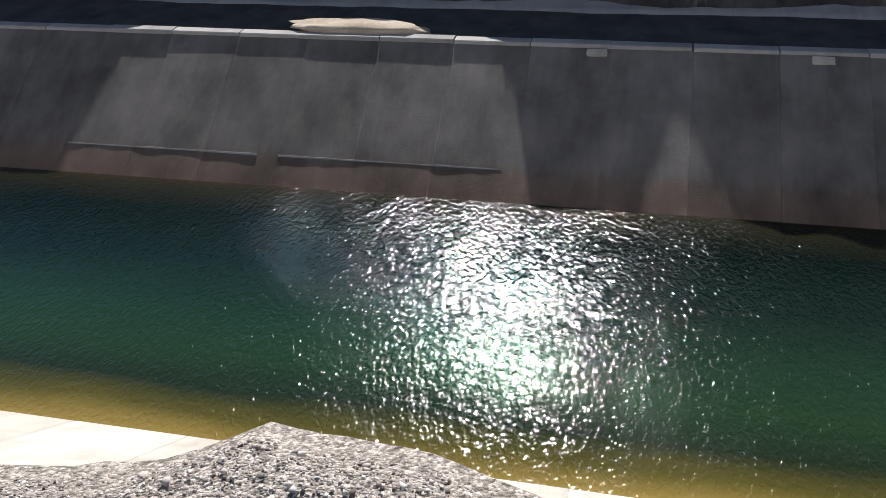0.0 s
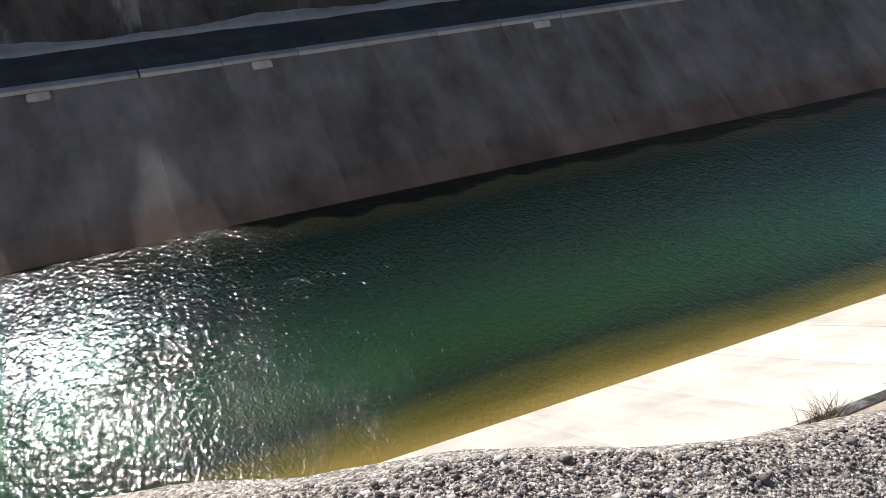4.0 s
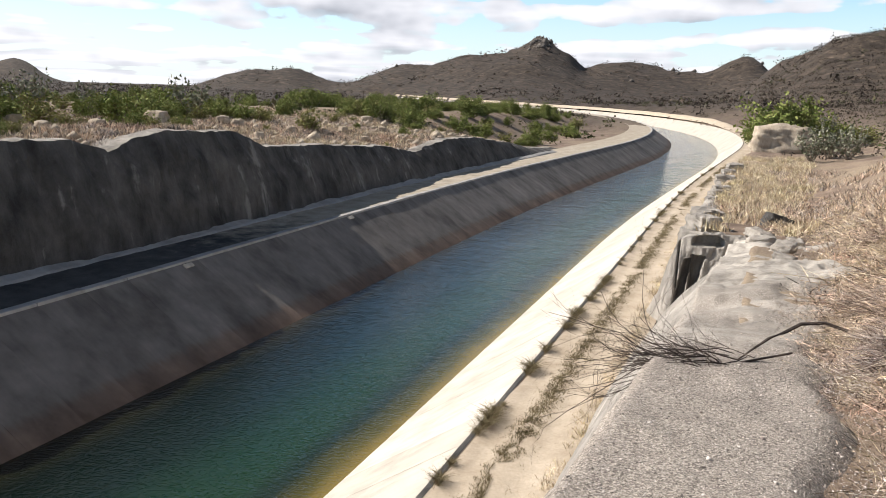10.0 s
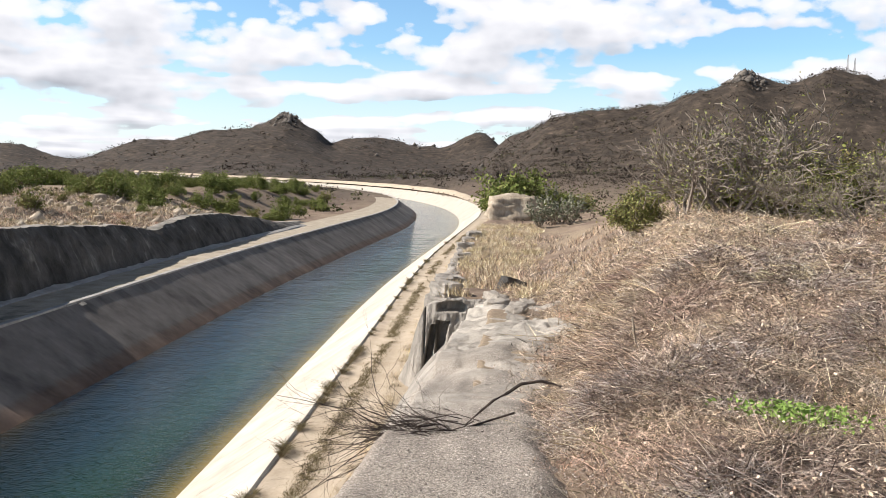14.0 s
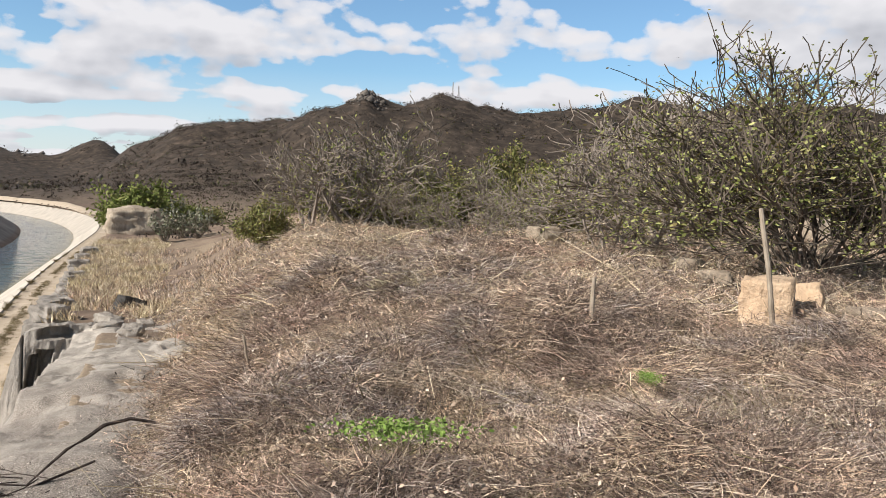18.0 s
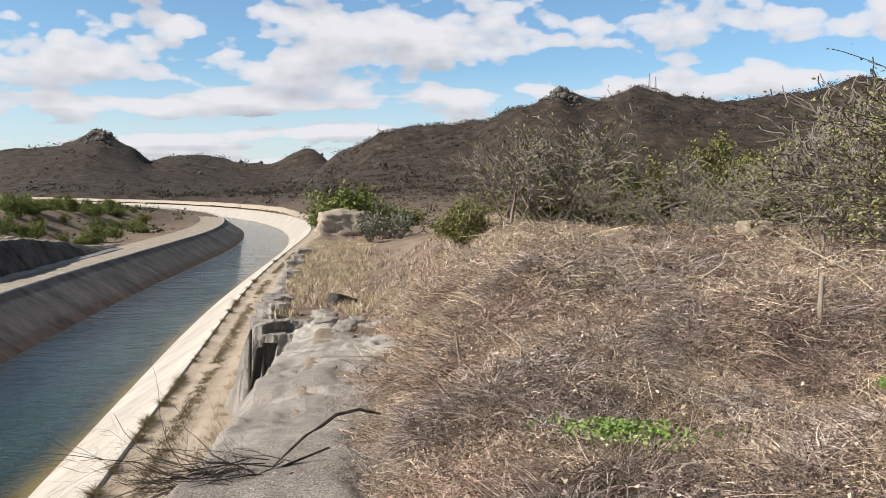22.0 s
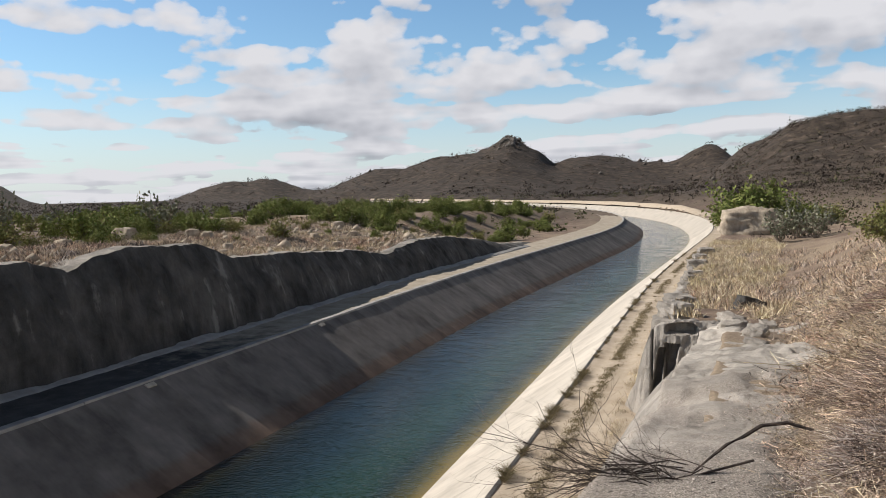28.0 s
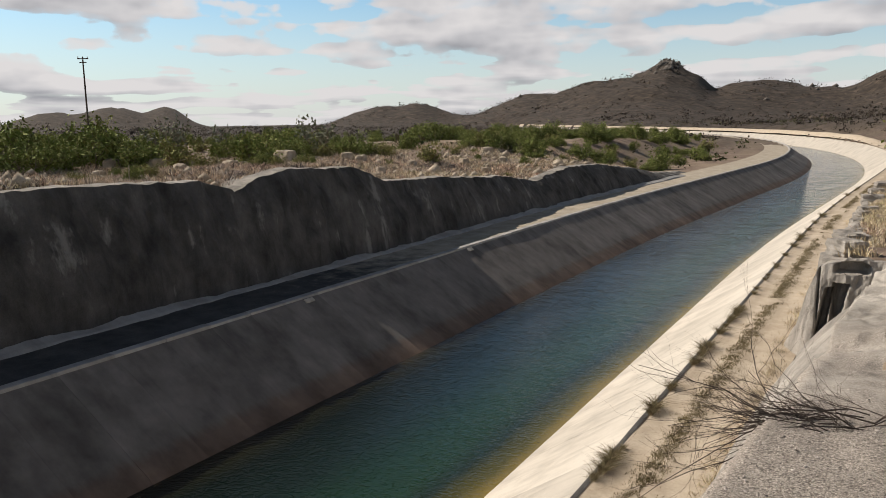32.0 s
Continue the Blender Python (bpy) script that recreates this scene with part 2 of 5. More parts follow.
def track_build(t, pos):
    b = fuzz(t, pos, 0.7, 6, 0.65)
    f = fuzz(t, pos, 11.0, 5, 0.7)
    c = ramp(t, b, ((0.3, (0.38, 0.31, 0.23)), (0.7, (0.56, 0.48, 0.38))))
    c = mixed(t, 0.5, c, ramp(t, f, grey((0.3, 0.7), (0.7, 1.15))), "MULTIPLY")
    return c, f, 0.02


M_TRACK = material("pale_dirt", track_build, 0.95)


def shaded_berm_build(t, pos):
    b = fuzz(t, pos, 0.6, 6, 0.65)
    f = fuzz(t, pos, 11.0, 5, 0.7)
    # near reach painted dark for the cut's shade, pale where sun reaches
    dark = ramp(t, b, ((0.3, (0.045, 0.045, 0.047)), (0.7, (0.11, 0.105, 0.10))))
    lit_dirt = ramp(t, b, ((0.3, (0.30, 0.26, 0.20)), (0.7, (0.48, 0.42, 0.34))))
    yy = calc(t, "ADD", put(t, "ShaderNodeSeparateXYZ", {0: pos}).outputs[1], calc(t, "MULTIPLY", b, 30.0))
    c = mixed(t, ramp(t, calc(t, "DIVIDE", yy, 120.0), grey((0.46, 0.0), (0.56, 1.0))), dark, lit_dirt)
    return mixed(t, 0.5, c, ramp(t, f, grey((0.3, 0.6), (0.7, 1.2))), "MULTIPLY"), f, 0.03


M_BERM = material("stony_berm_dirt", shaded_berm_build, 0.95)


def water_material():
    m = bpy.data.materials.new("canal_water")
    t = tree_of(m)
    uv = put(t, "ShaderNodeUVMap", uv_map="across").outputs[0]
    sep = put(t, "ShaderNodeSeparateXYZ", {0: uv})
    pos = put(t, "ShaderNodeTexCoord").outputs["Object"]
    wob = calc(t, "MULTIPLY", calc(t, "SUBTRACT", fuzz(t, stretched(t, pos, 1, 0.3, 1), 0.30, 4, 0.6), 0.5), 0.12)
    u = calc(t, "ADD", sep.outputs[0], wob)
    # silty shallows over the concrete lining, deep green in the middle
    # left side coloured darker to stand in for the bank's shade
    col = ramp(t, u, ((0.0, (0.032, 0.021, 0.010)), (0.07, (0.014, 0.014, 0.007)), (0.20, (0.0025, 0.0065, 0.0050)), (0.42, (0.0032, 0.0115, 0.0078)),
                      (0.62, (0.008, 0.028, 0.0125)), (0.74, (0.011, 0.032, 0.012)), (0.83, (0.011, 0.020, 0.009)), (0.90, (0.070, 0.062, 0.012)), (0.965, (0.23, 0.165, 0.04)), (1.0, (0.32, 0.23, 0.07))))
    ripple = fuzz(t, stretched(t, pos, 1.0, 1.45, 1), 5.2, 0.8, 0.5, 0.7)
    fine = fuzz(t, stretched(t, pos, 1.0, 1.3, 1), 12.0, 0.5, 0.5, 0.3)
    swell = fuzz(t, stretched(t, pos, 0.7, 1.5, 1), 1.1, 3, 0.5, 0.8)
    roll = fuzz(t, stretched(t, pos, 0.5, 1.2, 1), 0.42, 3, 0.55, 0.6)
    breeze = ramp(t, fuzz(t, stretched(t, pos, 1, 0.4, 1), 0.16, 3, 0.5), grey((0.36, 0.7), (0.6, 1.0)))
    far = ramp(t, calc(t, "DIVIDE", put(t, "ShaderNodeSeparateXYZ", {0: pos}).outputs[1], 250.0), grey((0.12, 0.0), (0.6, 1.0)))
    h = calc(t, "ADD", calc(t, "MULTIPLY", ripple, 1.0), calc(t, "MULTIPLY", fine, 0.20))
    h = calc(t, "ADD", h, calc(t, "MULTIPLY", swell, calc(t, "ADD", 0.8, calc(t, "MULTIPLY", far, 4.0))))
    h = calc(t, "ADD", h, calc(t, "MULTIPLY", roll, calc(t, "ADD", 0.5, calc(t, "MULTIPLY", far, 15.0))))
    bump = put(t, "ShaderNodeBump", {"Height": h, "Distance": 0.029, "Strength": breeze})
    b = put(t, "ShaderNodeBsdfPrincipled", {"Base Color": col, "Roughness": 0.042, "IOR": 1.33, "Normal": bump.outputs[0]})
    put(t, "ShaderNodeOutputMaterial", {"Surface": b.outputs[0]})
    return m


M_WATER = water_material()

# ---- tools for meshes ----


def link_mesh(name, verts, faces, mat, parent=None, smooth=False, label="", uv=None):
    me = bpy.data.meshes.new(name)
    me.from_pydata([tuple(v) for v in verts], [], faces)
    if smooth:
        me.polygons.foreach_set("use_smooth", [True] * len(me.polygons))
    if uv is not None:
        lay = me.uv_layers.new(name="across")
        idx = np.zeros(len(me.loops), np.int32)
        me.loops.foreach_get("vertex_index", idx)
        lay.data.foreach_set("uv", np.asarray(uv, np.float32)[idx].ravel())
    me.materials.append(mat)
    ob = new(name, me)
    if parent:
        ob.parent = parent
    if label:
        tagged(ob, label)
    return ob


def grid_faces(nu, nv, closed=False):
    """Faces of a grid of nu rows with nv points each."""
    f = []
    for i in range(nu - 1):
        for j in range(nv if closed else nv - 1):
            k = (j + 1) % nv
            f.append((i * nv + j, i * nv + k, (i + 1) * nv + k, (i + 1) * nv + j))
    return f


def hashed(i, j, seed):
    n = (i * 374761393 + j * 668265263 + seed * 1442695041) & 0x7FFFFFFF
    n = ((n ^ (n >> 13)) * 1274126177) & 0x7FFFFFFF
    return ((n ^ (n >> 16)) & 0xFFFF) / 65535.0


def bumps(x, y, seed=0, octaves=4, gain=0.5):
    """Smooth noise in -1..1 for arrays."""
    x, y = np.asarray(x, float), np.asarray(y, float)
    out, amp, total = 0.0, 1.0, 0.0
    for o in range(octaves):
        i, j = np.floor(x).astype(np.int64), np.floor(y).astype(np.int64)
        u, v = x - i, y - j
        u, v = u * u * (3 - 2 * u), v * v * (3 - 2 * v)
        a = hashed(i, j, seed + o) * (1 - u) + hashed(i + 1, j, seed + o) * u
        b = hashed(i, j + 1, seed + o) * (1 - u) + hashed(i + 1, j + 1, seed + o) * u
        out = out + amp * ((a * (1 - v) + b * v) * 2 - 1)
        total += amp
        amp *= gain
        x, y = x * 2.03 + 17.1, y * 2.03 + 5.7
    return out / total


def ease(a, b, x):
    t = np.clip((np.asarray(x, float) - a) / (b - a), 0, 1)
    return t * t * (3 - 2 * t)


# ---- the canal's line ----
CX = -18.1
TOP, HALF_TOP, HALF_WATER = 3.44, 10.85, 5.67
STEP = 2.75
# straight, a slight turn to the right, straight, then the long bend to the left: (metres, turn to the right in radians)
REACHES = ((65.0, 0.0), (45.0, 0.056), (50.0, 0.0), (332.0, -0.755), (420.0, 0.0))


def axis_table():
    """Points and headings of the canal's axis, one a metre from s = -80."""
    x, y, a, rows = CX, -80.0, 0.0, []
    turns = [0.0] * 80 + [t / n for n, t in REACHES for _ in range(int(n))]
    for t in turns:
        rows.append((x, y, a))
        x, y = x + math.sin(a + t / 2), y + math.cos(a + t / 2)
        a += t
    rows.append((x, y, a))
    return np.array(rows)


AXIS = axis_table()
AXIS_S = np.arange(len(AXIS)) - 80.0


def centre(s):
    """Point and way of the canal's axis, s metres along it."""
    x, y, a = (float(np.interp(s, AXIS_S, AXIS[:, k])) for k in range(3))
    return Vector((x, y)), Vector((math.sin(a), math.cos(a)))


def swerve(y):
    """How far the canal has moved to the right of its first line, y metres on, before its bend."""
    return np.interp(np.minimum(y, 180.0), AXIS[:, 1], AXIS[:, 0]) - CX


def across(x, y):
    """Signed distance from the canal's axis (right positive) and metres along, for arrays."""
    x, y = np.asarray(x, float), np.asarray(y, float)
    s = np.clip(y + 0.0, -80.0, AXIS_S[-1])
    for _ in range(7):
        px, py, a = (np.interp(s, AXIS_S, AXIS[:, k]) for k in range(3))
        s = np.clip(s + 0.8 * ((x - px) * np.sin(a) + (y - py) * np.cos(a)), -80.0, AXIS_S[-1])
    px, py, a = (np.interp(s, AXIS_S, AXIS[:, k]) for k in range(3))
    side = np.where((x - px) * np.cos(a) - (y - py) * np.sin(a) < 0, -1.0, 1.0)
    d = side * np.hypot(x - px, y - py)
    return np.where(y < 60, x - CX, d), np.where(y < 60, y, s)


def ribbon(name, profile, stations, mat, parent=None, label="", jitter=None, smooth=True):
    """A strip with the cross-section profile [(d, z)...] swept along the canal."""
    verts, uv = [], []
    d0, d1 = profile[0][0], profile[-1][0]
    for s in stations:
        p, w = centre(s)
        r = Vector((w.y, -w.x))
        for d, z in profile:
            q = p + r * d
            dz = jitter(d, s) if jitter else 0.0
            verts.append((q.x, q.y, z + dz))
            uv.append(((d - d0) / (d1 - d0), s))
    return link_mesh(name, verts, grid_faces(len(stations), len(profile)), mat, parent, smooth, label, uv)


def stations(a, b, step):
    n = max(2, int(round((b - a) / step)) + 1)
    return [a + (b - a) * i / (n - 1) for i in range(n)]


# ---- the shape of the land ----
# height of the left rock cut's crest and of the right bank's edge along the canal
def left_crest(y):
    y = np.asarray(y, float)
    z = np.interp(y, [-80, -23, -19.5, -8, -5.0, -2.4, -0.4, 1.6, 4, 22, 34.8, 37.4, 40, 43, 50, 54, 62, 75, 84, 93, 102, 116, 128, 140],
                  [10.0, 9.9, 8.3, 8.3, 9.8, 9.7, 9.3, 9.8, 10.1, 10.4, 9.9, 9.05, 9.8, 10.1, 9.7, 8.4, 8.2, 7.3, 6.2, 7.2, 7.0, 5.8, 4.2, 3.5])
    return z + 0.17 * bumps(y * 0.55, y * 0 + 3.3, 7, 4)


def edge_x(y):
    y = np.asarray(y, float)
    return swerve(y) + np.interp(y, [-40, -12, -7, -4.5, -3, -2.58, -2.35, -1.9, -1.5, -1.1, -0.7, 0.5, 1.14, 1.3, 1.5, 1.75, 2.05, 2.7, 10, 20, 28, 33, 37.0, 38.9, 44, 60, 100, 130, 170], [2.5, 1.0, -0.4, -1.8, -2.2, -2.26, -2.42, -2.35, -2.23, -2.25, -2.16, -1.70, -1.60, -1.42, -1.20, -1.27, -1.20, -1.10, -1.0, -0.95, -0.8, -0.5, -0.5, -3.0, -3.2, -3.3, -3.4, -3.5, -3.5])


def edge_z(y):
    return np.interp(y, [-40, -12, -6, -3, 0, 3, 5.5, 10, 28, 40, 60, 90, 125, 160, 200], [9.5, 10.0, 10.9, 11.3, 11.45, 11.4, 11.0, 10.4, 8.3, 7.0, 5.7, 5.2, 4.9, 4.3, 3.6])


HILLS = [  # azimuth from +y (right positive), distance, height as an angle, half width in degrees, half depth in metres
    (-15.5, 1100, 2.86, 5, 260),
    (-14.5, 1080, 0.73, 1.3, 110),
    (-20, 1130, 1.06, 3, 220),
    (-9, 1150, 1.62, 2.4, 200),
    (-5.2, 1150, 1.65, 2.8, 200),
    (1.6, 820, 1.82, 2.4, 150),
    (20, 570, -0.11, 2.4, 110),
    (-24.5, 1150, 1.40, 2.8, 200),
    (-31.4, 1300, 1.48, 1.9, 180),
    (-34.2, 1300, 1.16, 1.6, 160),
    (-48.2, 1700, 1.20, 1.6, 200),
    (-51.4, 1700, 1.28, 2, 220),
    (-55.5, 1700, 1.10, 2.6, 220),
    (4.6, 620, 3.13, 3.6, 130),
    (10, 600, 3.24, 4.2, 130),
    (15.5, 560, 4.23, 4.2, 130),
    (17, 530, 0.98, 2.1, 90),
    (22, 590, 5.95, 4.2, 130),
    (29, 620, 4.78, 4.6, 140),
    (35.5, 620, 4.86, 5, 140),
    (43, 640, 4.79, 6, 150),
    (50, 640, 4.15, 5, 150),
    (56, 620, 3.59, 3.6, 150),
    (63, 620, 5.29, 6, 150),
    (75, 620, 4.66, 10, 160),
    (95, 700, 4.30, 15, 200),
    (-1.2, 1100, 2.30, 1.9, 140),
    (-0.4, 1100, 0.35, 1, 130),
    (-12.6, 1090, 0.53, 1.6, 120),
    (-36.3, 1320, 0.50, 1.5, 150),
    (-28.9, 1250, 0.25, 1.2, 150),
    (0.5, 1090, 0.35, 0.9, 130),
    (-17.5, 1100, -0.16, 1.5, 150),
    (13.2, 560, 0.65, 1.5, 90),
    (26, 600, 0.56, 2, 120),
    (54, 620, 0.87, 2.5, 140),
    (-11.3, 1100, -0.49, 0.8, 110),
    (16.6, 540, 0.46, 0.8, 60),
]


def land(x, y):
    """Height of the ground, for arrays."""
    x, y = np.asarray(x, float), np.asarray(y, float)
    d, s = across(x, y)
    r, az = np.hypot(x, y), np.degrees(np.arctan2(x, y))
    # right bank
    ez = edge_z(s)
    right = ez + (11.35 - ez) * ease(0.05, 0.24, x / (np.maximum(y, 0) + 3)) + 0.10 * bumps(x * 0.35, y * 0.35, 11, 4) * ease(3, 9, r)
    right = right + (6.0 - right) * ease(65, 170, r) + 0.4 * bumps(x * 0.03, y * 0.03, 21, 3) * ease(30, 120, r) + 0.55 * np.abs(bumps(x * 0.17, y * 0.17, 23, 3)) * ease(20, 34, r)
    # left plateau
    left = left_crest(s)
    left = left + (8.7 - left) * ease(40, 58, -x) + 0.35 * bumps(x * 0.12, y * 0.12, 5, 4) - 0.1
    left = left + (2.2 - left) * ease(150, 400, r)
    near_road = ease(0, 1, (np.abs(d) - 16) / 16)
    flat = 3.3 + 0.05 * bumps(x * 0.3, y * 0.3, 9, 3)
    # banks: the berm, then the cut
    kr = ease(0, 1, (x - edge_x(s)) / 0.8 + 0.1)
    kr = np.where(s < 175, np.where(x > edge_x(s) - 0.6, kr, 0), near_road)
    kl = np.where(s < 140, ease(-35.9, -36.9, x - 0.6 * swerve(y)), near_road)
    h = np.where(d > 0, flat + (right - flat) * kr, flat + (left - flat) * kl)
    # trough under the lining
    h = np.where(np.abs(d) < 10.9, np.interp(np.abs(d), [0, 7.5, 10.9], [-4, -3.5, 3.1]), h)
    # distance: the plain sinks a little, the hills stand on it
    h = h - 16 * ease(900, 5000, r)
    lift = 0 * r
    for a, dist, el, wide, deep in HILLS:
        da = (az - a + 180) % 360 - 180
        top = dist * math.tan(radians(el))
        lift = lift + top * np.exp(-((da / wide) ** 2)) * np.where(r < dist, np.exp(-(((r - dist) / deep) ** 2)), np.exp(-(((r - dist) / (deep * 1.6)) ** 2)))
    rough = 1.2 * bumps(x * 0.014, y * 0.014, 31, 5, 0.6) - 0.8 * np.abs(bumps(x * 0.02, y * 0.02, 33, 4, 0.55)) + 0.18
    h = h + lift * (1 + 0.16 * rough) + np.clip(lift, 0, 14) * 0.10 * bumps(x * 0.09, y * 0.09, 41, 3)
    # a low rise between the plain and the hills on the right
    h = h + 5.0 * ease(200, 420, r) * ease(-12, 6, az) * (1 + 0.3 * rough)
    return h


def build_ground():
    az = np.concatenate([np.arange(-146, 74, 0.36), np.arange(74, 214, 2.0)])
    r = [0.0]
    q = 0.5
    while q < 4700:
        r.append(q)
        q *= 1.031 if q < 1500 else 1.06
    r = np.array(r)
    A, R = np.meshgrid(np.radians(az), r)
    X, Y = R * np.sin(A), R * np.cos(A)
    Z = land(X, Y)
    nu, nv = Z.shape
    i = np.arange(nu * nv).reshape(nu, nv)
    j = np.roll(i, -1, axis=1)
    faces = np.stack([i[:-1], i[1:], j[1:], j[:-1]], -1).reshape(-1, 4)
    me = bpy.data.meshes.new("ground")
    me.vertices.add(nu * nv)
    me.vertices.foreach_set("co", np.stack([X, Y, Z], -1).astype(np.float32).ravel())
    me.loops.add(faces.size)
    me.loops.foreach_set("vertex_index", faces.astype(np.int32).ravel())
    me.polygons.add(len(faces))
    me.polygons.foreach_set("loop_start", np.arange(0, faces.size, 4, dtype=np.int32))
    me.polygons.foreach_set("use_smooth", np.ones(len(faces), bool))
    me.update(calc_edges=True)
    me.materials.append(M_GROUND)
    ob = new("ground", me)
    return tagged(ob, "dry scrub land with straw grass, bare soil and dark hills", "ground", kind="structure")


build_ground()

# ---- canal ----
far_s = stations(195, 880, 4.0)
near_s = stations(-70, 195, 1.0)
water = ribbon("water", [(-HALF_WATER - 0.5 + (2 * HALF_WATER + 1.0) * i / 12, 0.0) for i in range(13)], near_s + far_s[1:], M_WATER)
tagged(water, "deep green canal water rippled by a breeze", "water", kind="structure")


def lining(name, side, mat, label):
    """One sloping bank: panels between joints for the straight reach, a plain strip round the bend."""
    root = tagged(new(name), label, "canal lining", kind="structure")
    first, count = 3.66 - 26 * STEP, 96
    slope = [(HALF_TOP, TOP), (HALF_TOP - 0.12, TOP - 0.06), (HALF_WATER, 0.0), (HALF_WATER - 3.2, -2.13)]
    back = [(HALF_WATER - 3.2, -2.45), (HALF_TOP, TOP - 0.3)]
    loop = slope + back
    verts = [(side * d, s, z) for s in (0.0, STEP - 0.007) for d, z in loop]
    n = len(loop)
    faces = [(i, (i + 1) % n, n + (i + 1) % n, n + i) for i in range(n)] + [tuple(range(n))[::-1], tuple(range(n, 2 * n))]
    if side > 0:
        faces = [f[::-1] for f in faces]
    me = bpy.data.meshes.new("panel")
    me.from_pydata(verts, [], faces)
    me.materials.append(mat)
    rnd = random.Random(5 + side)
    for k in range(count):
        ob = new("panel", me)
        ob.parent = root
        p, w = centre(first + k * STEP)
        ob.location = (p.x, p.y, rnd.uniform(-0.005, 0.005))
        ob.rotation_euler = (0, 0, -math.atan2(w.x, w.y))
    end = first + count * STEP
    strip = [(side * d, z) for d, z in (slope if side < 0 else slope[::-1])]
    ribbon("lining_strip", strip, stations(end, 880, 4.0), mat, root)
    # bedding that shows dark in the joints
    ribbon("bedding", [(d, z - 0.05) for d, z in strip], stations(-70, end, 8.0), mat, root)
    return root


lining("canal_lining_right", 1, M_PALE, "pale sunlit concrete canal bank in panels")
lining("canal_lining_left", -1, M_GREY, "weathered concrete canal bank in panels, coloured dark for its shade")


# raised outer bank round and beyond the bend
def bank_rise(d, s):
    return (1.9 * float(ease(235, 300, s)) * math.exp(-((d - HALF_TOP - 3.2) / 2.6) ** 2) + 0.25 * float(bumps(d * 0.3, s * 0.08, 64, 3)) * float(ease(215, 260, s)))


tagged(ribbon("outer_bank", [(HALF_TOP + 0.3 + i * 0.7, TOP + 0.03) for i in range(14)], stations(225, 880, 5.0), M_TRACK, jitter=bank_rise),
       "raised pale dirt bank beyond the canal's bend", "bank", kind="structure")


def kerb(name, side, mat, label, high=0.14, deep=0.5):
    """The kerb along the top of a bank, one stone a panel, with open gaps between."""
    root = tagged(new(name), label, "kerb", kind="structure")
    a, b = HALF_TOP - 0.02, HALF_TOP + deep
    prof = [(a, TOP - 0.25), (a, TOP + high - 0.03), (a + 0.04, TOP + high), (b - 0.04, TOP + high), (b, TOP + high - 0.03), (b, TOP - 0.25)]
    n = len(prof)
    verts = [(side * d, s, z) for s in (0.0, STEP - 0.035) for d, z in prof]
    faces = [(i, i + 1, n + i + 1, n + i) for i in range(n - 1)] + [tuple(range(n))[::-1], tuple(range(n, 2 * n))]
    if side > 0:
        faces = [f[::-1] for f in faces]
    me = bpy.data.meshes.new("kerb_stone")
    me.from_pydata(verts, [], faces)
    me.materials.append(mat)
    rnd = random.Random(11 + side)
    first = 3.66 - 26 * STEP
    for k in range(96):
        ob = new("kerb_stone", me)
        ob.parent = root
        p, w = centre(first + k * STEP)
        ob.location = (p.x + rnd.uniform(-0.015, 0.015), p.y, rnd.uniform(-0.02, 0.015))
        ob.rotation_euler = (rnd.uniform(-0.003, 0.003), 0, rnd.uniform(-0.003, 0.003) - math.atan2(w.x, w.y))
    full = [(side * d, z) for d, z in (prof if side < 0 else prof[::-1])]
    ribbon("kerb_strip", full, stations(first + 96 * STEP, 880, 4.0), mat, root)
    return root


kerb("kerb_left", -1, M_KERB, "grey concrete kerb stones along the canal bank")
tagged(ribbon("soil_joint", [(HALF_TOP - 0.01, TOP + 0.012), (HALF_TOP + 0.05, TOP + 0.03), (HALF_TOP + 0.16, TOP + 0.02)], stations(-70, 195, 1.0), M_CUT, jitter=lambda d, s: 0.015 * float(bumps(d * 5, s * 2.5, 55, 2))),
       "dark open soil joint between the bank and the track", "joint", kind="structure")


def berm_left_shape(d, s):
    return 0.05 * float(bumps(d * 0.8, s * 0.8, 51, 3))


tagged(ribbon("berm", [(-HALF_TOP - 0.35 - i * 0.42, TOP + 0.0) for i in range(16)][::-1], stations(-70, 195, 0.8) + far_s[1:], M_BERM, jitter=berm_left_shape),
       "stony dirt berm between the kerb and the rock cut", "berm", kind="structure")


def track_shape(d, s):
    e = d - HALF_TOP
    ruts = -0.05 * (math.exp(-((e - 0.75) / 0.28) ** 2) + math.exp(-((e - 2.15) / 0.28) ** 2))
    return ruts + 0.03 * float(bumps(d * 1.2, s * 0.7, 61, 3))


tagged(ribbon("track", [(HALF_TOP + 0.1 + i * 0.22, TOP) for i in range(17)], stations(-70, 195, 0.8) + far_s[1:], M_TRACK, jitter=track_shape),
       "pale dirt wheel track along the canal", "track", kind="structure")


